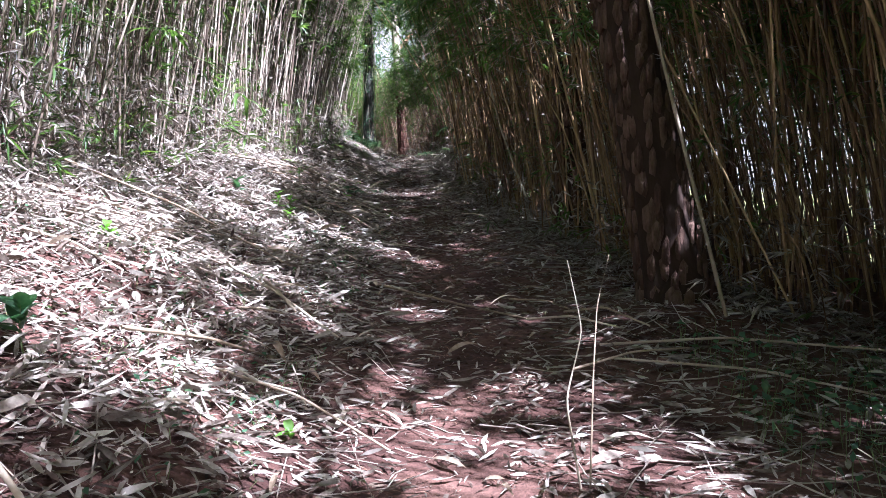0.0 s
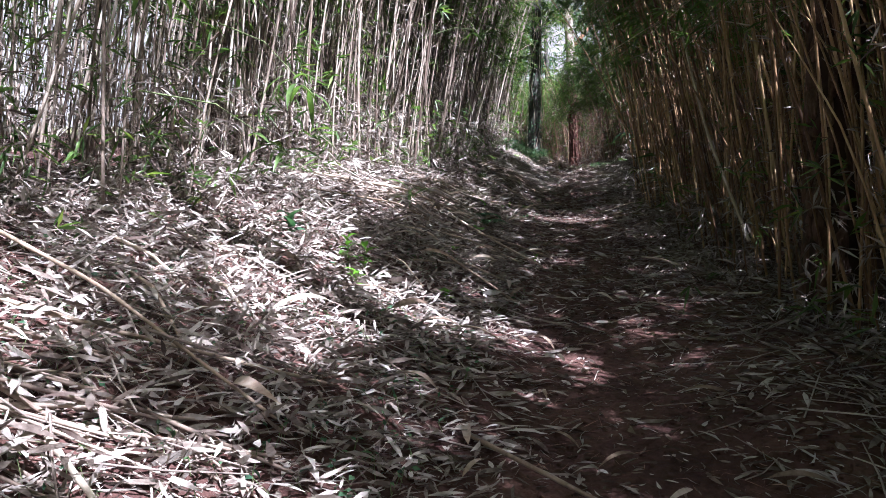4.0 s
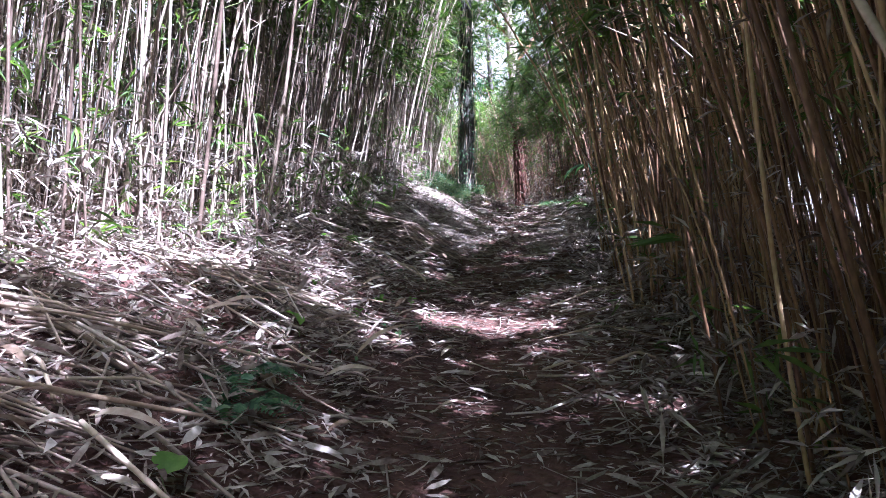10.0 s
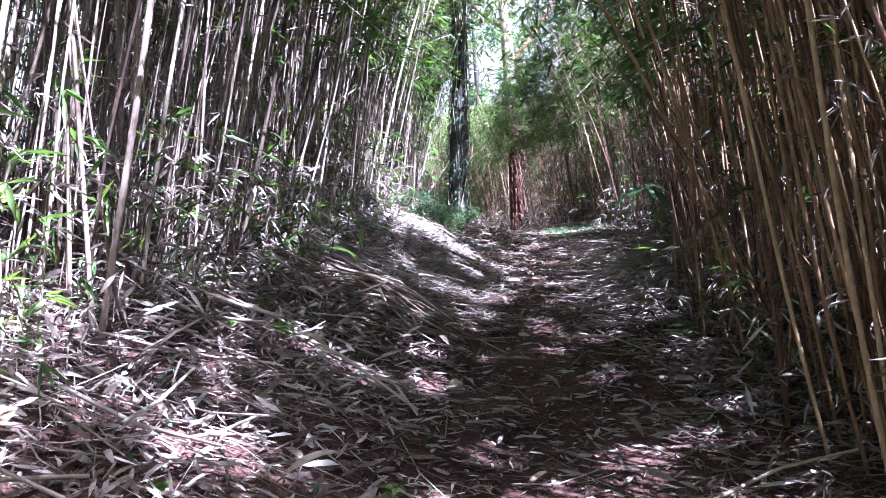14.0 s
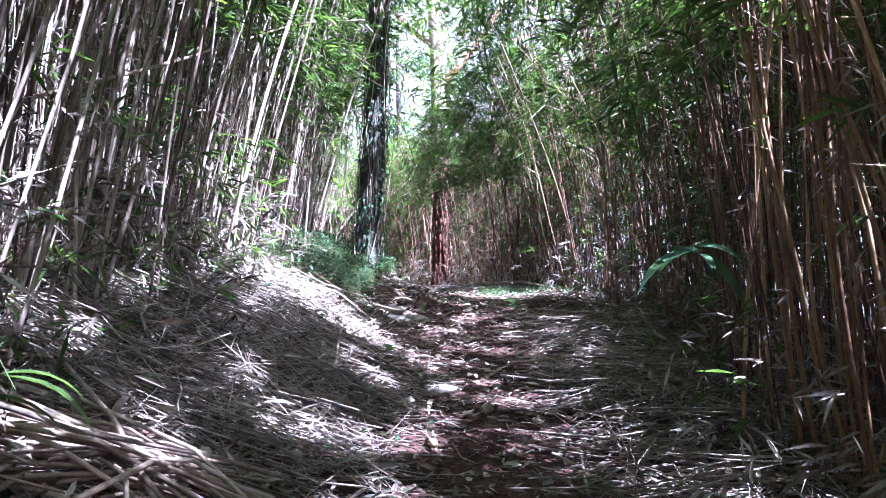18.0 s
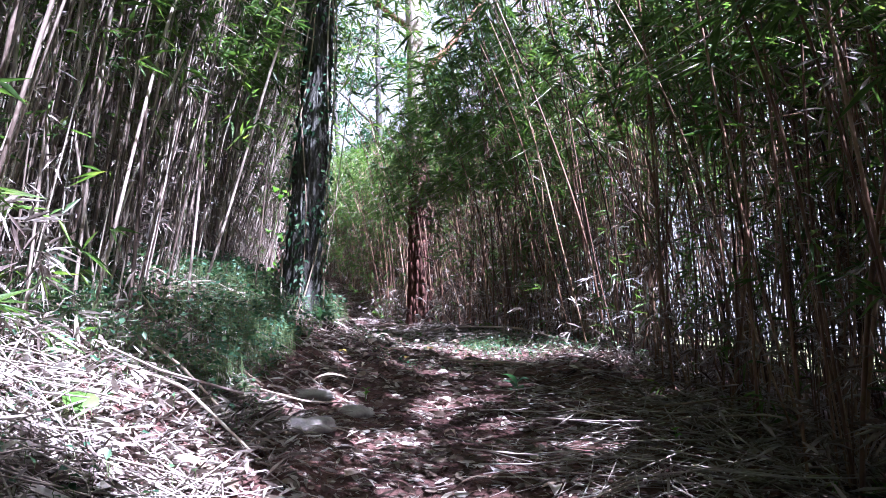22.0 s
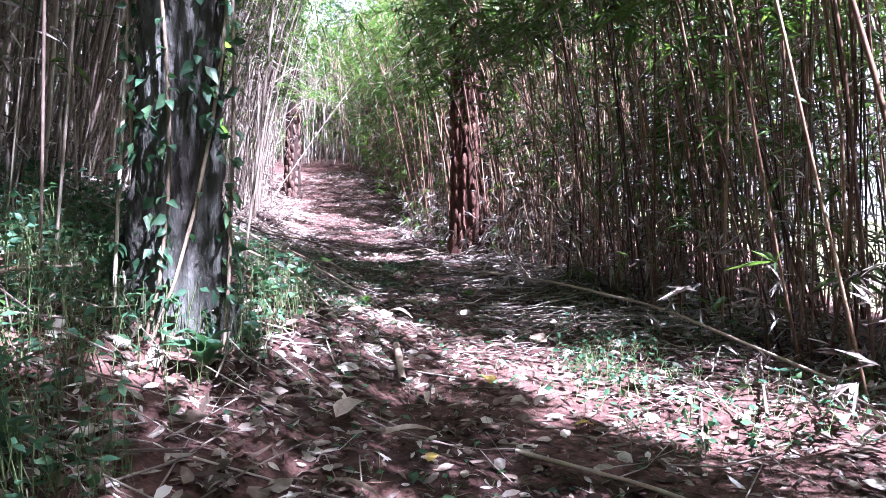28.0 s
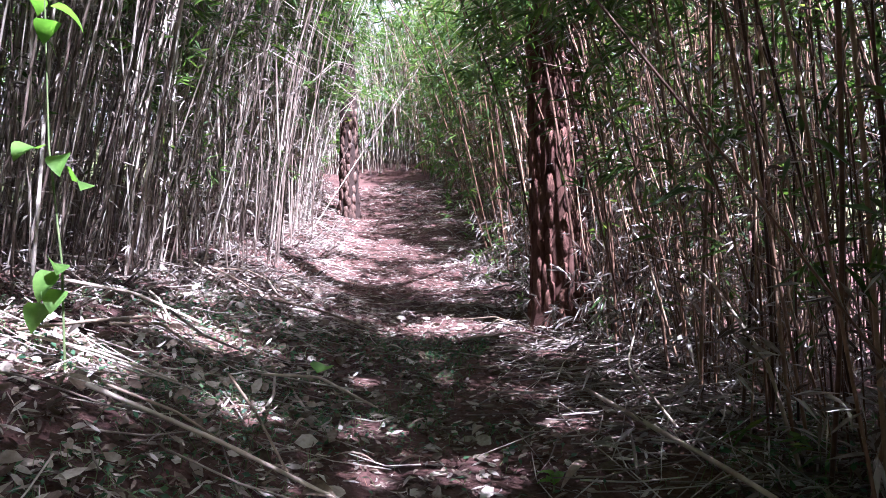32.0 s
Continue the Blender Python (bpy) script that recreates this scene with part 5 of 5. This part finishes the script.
def single_cane(name, pts, r, label, mat=None, tip=0.3):
    """A dead cane along a few guiding points, with its joints."""
    pts = np.array(pts, float)
    t = np.linspace(0, len(pts) - 1, 33)
    line = np.stack([np.interp(t, np.arange(len(pts)), pts[:, i]) for i in range(3)], -1)
    for _ in range(3):
        line[1:-1] = (line[:-2] + 2 * line[1:-1] + line[2:]) / 4
    rad = r * np.linspace(1, tip, 33) * np.where(np.arange(33) % 4 == 2, 1.15, 1.0)
    ob = new(name, mesh_from(name, *tubes(line[None], rad[None], 7), mat or DEADCANE_ONE, smooth=True))
    return tagged(ob, label, "dead cane")


def g(x, y, up=0.0):
    return (x, y, float(ground_z(x, y)) + up)


single_cane("fallen_cane", [g(-1.41, 31.84, 0.10), g(-0.8, 30.4, 0.16), g(-0.24, 29.06, 0.14), g(0.3, 27.8, 0.08)], 0.012, "long pale cane lying beside the path", tip=0.6)
single_cane("bent_cane", [g(-0.5, 30.75, 0), g(-0.62, 30.9, 0.45), g(-0.85, 31.2, 0.8), g(-1.2, 31.6, 0.9)], 0.011, "dry cane bowed over in an arch beside the path")
single_cane("bent_cane", [g(0.39, 24.54, 0.12), g(0.8, 24.2, 0.28), g(1.3, 23.8, 0.2), g(1.69, 23.5, 0)], 0.008, "thin dry cane bowed low beside the path")
single_cane("bent_cane", [g(0.42, 24.4, 0.08), g(0.9, 24.1, 0.2), g(1.35, 23.7, 0.12), g(1.6, 23.4, 0)], 0.006, "thin dry cane bowed low beside the path")
single_cane("fallen_cane", [g(0.97, 4.78, 0.05), g(1.7, 4.6, 0.12), g(2.6, 4.34, 0.1)], 0.009, "straight dry cane lying across the verge", tip=0.7)
single_cane("fallen_cane", [g(1.0, 4.5, 0.04), g(1.7, 4.1, 0.06), g(2.3, 3.6, 0.04)], 0.008, "straight dry cane lying across the verge", tip=0.7)
single_cane("leaning_cane", [g(1.93, 5.2, 0), g(1.62, 5.4, 1.5), g(1.32, 5.55, 3.0), g(1.0, 5.7, 4.4)], 0.014, "dry tan cane leaning along the pine trunk", tip=0.6)
single_cane("dead_sapling", [g(0.52, 2.96, 0), g(0.47, 3.0, 0.35), g(0.55, 3.05, 0.62), g(0.50, 3.1, 0.9)], 0.005, "thin dead upright stem at the edge of the path")
single_cane("dead_sapling", [g(0.56, 2.98, 0), g(0.60, 3.1, 0.4), g(0.66, 3.3, 0.68), g(0.78, 3.6, 0.85)], 0.0045, "thin dead forked stem at the edge of the path")
single_cane("leaning_cane", [g(-3.3, 18.9, 0.9), g(-3.1, 21.0, 1.6), g(-2.8, 23.4, 2.6), g(-2.4, 25.2, 3.3)], 0.013, "long dead cane leaning across the standing bamboo", tip=0.5)
single_cane("leaning_cane", [g(1.05, 9.7, 0.4), g(0.8, 10.4, 1.3), g(0.6, 11.4, 2.6), g(0.5, 12.2, 3.4)], 0.014, "broken brown cane leaning across the standing bamboo", tip=0.6)
single_cane("fallen_cane", [g(-2.3, 24.2, 0.05), g(-1.9, 24.3, 0.1), g(-1.55, 24.6, 0.14)], 0.008, "short dry stick lying on the bank")
single_cane("fallen_cane", [g(-3.2, 11.3, 0.1), g(-2.2, 11.9, 0.16), g(-1.4, 12.9, 0.08)], 0.012, "long pale cane lying on the bank", tip=0.6)
single_cane("fallen_cane", [g(-3.0, 5.6, 0.1), g(-2.0, 5.9, 0.12), g(-1.2, 6.4, 0.05)], 0.012, "long pale cane lying on the bank", tip=0.6)
single_cane("broken_stick", [g(-1.8, 28.35, 0.05), g(-1.74, 28.05, 0.06), g(-1.68, 27.75, 0.05)], 0.02, "short thick dead stick lying in the litter", tip=0.85)
single_cane("fallen_cane", [g(-1.15, 27.2, 0.04), g(-0.7, 26.9, 0.05), g(-0.35, 26.5, 0.04)], 0.009, "thin dry stick lying across the path", tip=0.7)
single_cane("fallen_cane", [g(-0.6, 6.6, 0.03), g(0.1, 6.1, 0.05), g(0.65, 5.6, 0.03)], 0.011, "dark dry stick lying across the path", tip=0.6)
single_cane("fallen_cane", [g(-3.1, 6.2, 0.2), g(-2.1, 6.1, 0.22), g(-1.2, 5.9, 0.1)], 0.011, "long pale cane lying on the bank", tip=0.6)
single_cane("fallen_cane", [g(-2.9, 10.3, 0.14), g(-2.1, 10.9, 0.2), g(-1.5, 11.7, 0.08)], 0.014, "weathered brown cane lying on the bank", tip=0.7)
single_cane("fallen_cane", [g(-2.6, 9.6, 0.14), g(-2.0, 10.3, 0.16), g(-1.5, 10.6, 0.06)], 0.012, "dark weathered cane lying on the bank", tip=0.7)
single_cane("dead_branch", [g(-0.95, 31.3, 0.0), g(-1.2, 31.3, 0.35), g(-1.1, 31.6, 0.65)], 0.01, "bare dead branch sticking out of the litter")
for i in range(90):
    y = rng.uniform(2, 35)
    x = float(path_x(y)) - rng.uniform(0.7, 2.4) if rng.uniform() < 0.75 else float(path_x(y)) + rng.uniform(0.5, 1.2)
    a, ln = rng.normal(0.15, 0.8), rng.uniform(0.3, 1.1)
    dx, dy = math.cos(a) * ln / 2, math.sin(a) * ln / 2
    single_cane("fallen_cane", [g(x - dx, y - dy, rng.uniform(0.05, 0.16)), g(x, y, 0.14), g(x + dx, y + dy, rng.uniform(0.02, 0.12))], rng.uniform(0.006, 0.012), "weathered tan cane lying on dry litter", tip=0.7)


def cane_heap(x, y, n, spread, high, label):
    """Cut canes thrown down in one heap."""
    top = new("cane_heap")
    top.matrix_basis = pose(x, y, float(ground_z(x, y)))
    for i in range(n):
        f = rng.uniform(0, 1)
        a = rng.normal(0.25, 0.35) if i % 3 else rng.uniform(0, 3.14)
        cx, cy = rng.normal(0, spread * (1 - 0.5 * f)), rng.normal(0, spread * 0.6 * (1 - 0.5 * f))
        ln = rng.uniform(0.5, 1.35)
        dx, dy = math.cos(a) * ln / 2, math.sin(a) * ln / 2
        base = float(ground_z(x, y))
        pts = [(cx + k * dx, cy + k * dy, float(ground_z(x + cx + k * dx, y + cy + k * dy)) - base + 0.015 + high * f * (1 - 0.35 * abs(k)) * math.exp(-(cx * cx + cy * cy) / (spread * spread * 2)) + rng.normal(0, 0.012)) for k in (-1, 0, 1)]
        pts[1] = (pts[1][0] + rng.normal(0, 0.02), pts[1][1] + rng.normal(0, 0.02), pts[1][2])
        rad = rng.uniform(0.005, 0.011)
        part("cut_cane", mesh_from("cut_cane", *tubes(np.array([pts]), rad * np.array([[1.0, 1.0, 0.75]]), 6), HEAPCANE, smooth=True), top)
    return tagged(top, label, "cane heap", "heaps of cut canes")


HEAPCANE = material("weathered_cane", [(0.1, (0.08, 0.056, 0.042)), (0.45, (0.23, 0.175, 0.13)), (0.9, (0.48, 0.40, 0.32))], 5, rough=0.65, bump=0.3, vary="object", vary_amount=0.6)
cane_heap(-2.3, 18.7, 115, 0.45, 0.26, "heap of cut brown canes beside the path")
cane_heap(-2.35, 14.1, 55, 0.36, 0.16, "low heap of cut grey canes on the bank")
cane_heap(-2.3, 12.0, 50, 0.4, 0.14, "low heap of cut grey canes on the bank")
cane_heap(-2.2, 5.3, 40, 0.5, 0.12, "scattered heap of long pale canes on the bank")

cane_heap(-2.3, 10.9, 45, 0.4, 0.14, "low heap of weathered brown canes on the bank")

# ---- overhanging leaves and the vine ----
def hanging(p, foot, leaves, meshes, label, spread=1.0):
    """A twig from a foot to p that ends in drooping leaves."""
    top = new("leafy_twig")
    a, b = np.array(foot, float), np.array(p, float)
    line = np.array([a, a * 0.5 + b * 0.5 + [0, 0, 0.12], b])[None]
    part("twig", mesh_from("twig", *tubes(line, np.array([[0.006, 0.004, 0.002]]), 5), STEM, smooth=True), top)
    for i in range(leaves):
        c = b + (a - b) * rng.uniform(0, 0.3)
        part("leaf", meshes[i % len(meshes)], top, "", pose(*c, rng.normal(0, 15), rng.uniform(0, 50), i * 137.5) @ Matrix.Diagonal((spread * rng.uniform(0.75, 1.25),) * 3 + (1,)))
    return tagged(top, label, "bamboo twig")


WIDE = [leaf_mesh("wide_leaf", 0.3, 0.06, HERB), leaf_mesh("wide_leaf", 0.26, 0.05, HERB)]
hanging((0.16, 20.4, 3.35), g(0.5, 20.9, 0.9), 7, WIDE, "drooping blue-green bamboo leaves beside the path", 1.25)
hanging((0.45, 28.0, 3.6), g(0.6, 28.5, 0.3), 9, LANCE, "yellow-green bamboo leaves at the path's edge", 0.9)
hanging((0.55, 27.4, 3.3), g(0.7, 27.8, 0.1), 8, LANCE, "fresh green bamboo leaves low beside the path", 1.0)
hanging((-2.1, 8.5, 2.6), g(-3.0, 8.8, 1.4), 8, LANCE, "bright bamboo leaves hanging over the bank", 1.2)
hanging((-1.9, 7.7, 2.1), g(-2.9, 7.6, 0.9), 6, LANCE, "bright bamboo leaves hanging over the bank", 1.2)
hanging((-1.9, 17.2, 2.9), g(-2.9, 17.6, 0.8), 6, LANCE, "green bamboo leaves low on the bank", 1.1)
hanging((-2.5, 18.4, 2.75), g(-2.9, 18.6, 0.4), 5, LANCE, "blue-green bamboo leaves low on the bank", 1.3)
hanging((-0.3, 19.2, 4.7), g(0.4, 19.2, 2.2), 10, LANCE, "dark bamboo leaves overhanging the path", 1.2)
hanging((0.1, 13.2, 4.2), g(0.7, 13.2, 2.2), 10, LANCE, "dark bamboo leaves overhanging the path", 1.2)
hanging((-0.1, 30.4, 4.0), g(-0.1, 31.0, 0.8), 9, LANCE, "dark drooping bamboo leaves beside the path", 1.4)
hanging((-3.2, 22.5, 4.2), g(-3.3, 22.9, 1.0), 7, LANCE, "light green bamboo leaves on the bank", 1.1)
hanging((-2.2, 6.3, 3.4), g(-3.3, 6.8, 1.6), 12, LANCE, "sunlit bamboo leaves hanging over the bank", 1.3)
hanging((-2.4, 7.2, 3.1), g(-3.4, 7.4, 1.4), 12, LANCE, "sunlit bamboo leaves hanging over the bank", 1.3)
hanging((-2.0, 15.6, 4.6), g(-3.1, 15.4, 2.2), 12, LANCE, "sunlit bamboo leaves hanging over the path", 1.3)

vine = new("climbing_vine")
vl = np.array([g(-3.62, 30.3, 0), g(-3.58, 30.28, 0.5), g(-3.62, 30.3, 1.0), g(-3.55, 30.25, 1.6)])
part("stem", mesh_from("stem", *tubes(vl[None], np.array([[0.006, 0.005, 0.004, 0.003]]), 5), STEM, smooth=True), vine)
for i, h in enumerate((0.2, 0.26, 0.3, 0.34, 0.58, 0.62, 0.66, 0.92, 0.96, 0.99)):
    c = along(vl[None], np.array([[h]]))[0, 0] + np.array([rng.uniform(-0.09, 0.09), rng.uniform(-0.06, 0.03), rng.uniform(-0.02, 0.04)])
    leaf = part("leaf", BRIGHT[i % 2], vine, "", pose(*c, rng.normal(0, 25), rng.uniform(10, 60), rng.choice([0, 180]) - 60 + rng.normal(0, 50)) @ Matrix.Diagonal((1.2, 1.2, 1.2, 1)))
tagged(vine, "climbing vine with bright green heart-shaped leaves", "vine")

# ---- single dry leaves on the earth ----
DRIED = [leaf_mesh("fallen_leaf", ln, w, DRY_ONE, h) for ln, w, h in ((0.22, 0.03, 0), (0.17, 0.026, 0), (0.28, 0.042, 0), (0.13, 0.075, 0.5), (0.16, 0.09, 0.7))]
for i in range(280):
    y = rng.uniform(1.5, 34)
    x = float(path_x(y) + rng.normal(-0.3, 0.8))
    kind = int(rng.integers(3)) if y < 20 else int(rng.integers(5))
    part("fallen_leaf", DRIED[kind], ground, "", pose(x, y, float(ground_z(x, y)) + 0.02 + 0.03 * rng.uniform(), rng.normal(0, 14), rng.normal(0, 10), rng.uniform(0, 360)))
SHEATH = [leaf_mesh("sheath", ln, w, DRY_ONE) for ln, w in ((0.34, 0.045), (0.42, 0.05), (0.26, 0.055))]
for i in range(60):
    y = rng.uniform(3, 21)
    x = float(path_x(y)) - rng.uniform(0.5, 2.2)
    part("sheath", SHEATH[i % 3], ground, "long papery bamboo sheath", pose(x, y, float(ground_z(x, y)) + rng.uniform(0.07, 0.14), rng.normal(0, 20), rng.normal(-4, 10), rng.uniform(0, 360)))
for x, y, turn in ((-1.42, 9.36, 5), (-1.75, 9.0, 10), (-1.9, 9.75, 40), (-0.2, 9.5, -50)):
    part("sheath", SHEATH[0], ground, "long papery bamboo sheath", pose(x, y, float(ground_z(x, y)) + 0.09, 8, -3, turn))
YELLOW = material("yellow_leaf", [(0.1, (0.40, 0.27, 0.06)), (0.9, (0.62, 0.48, 0.14))], 14, rough=0.6, bump=0.2, through=0.2)
gold = [leaf_mesh("yellow_leaf", 0.24, 0.1, YELLOW, 0.4), leaf_mesh("yellow_leaf", 0.1, 0.06, YELLOW, 0.6)]
for x, y, k, s in ((-2.5, 27.85, 0, 1.0), (-0.81, 27.54, 1, 1.0), (-1.27, 28.0, 1, 1.2), (-1.48, 27.0, 1, 0.8), (-2.0, 26.2, 1, 0.9)):
    part("fallen_leaf", gold[k], ground, "yellow fallen leaf", pose(x, y, float(ground_z(x, y)) + 0.03, 5, -6, x * 200) @ Matrix.Diagonal((s, s, s, 1)))
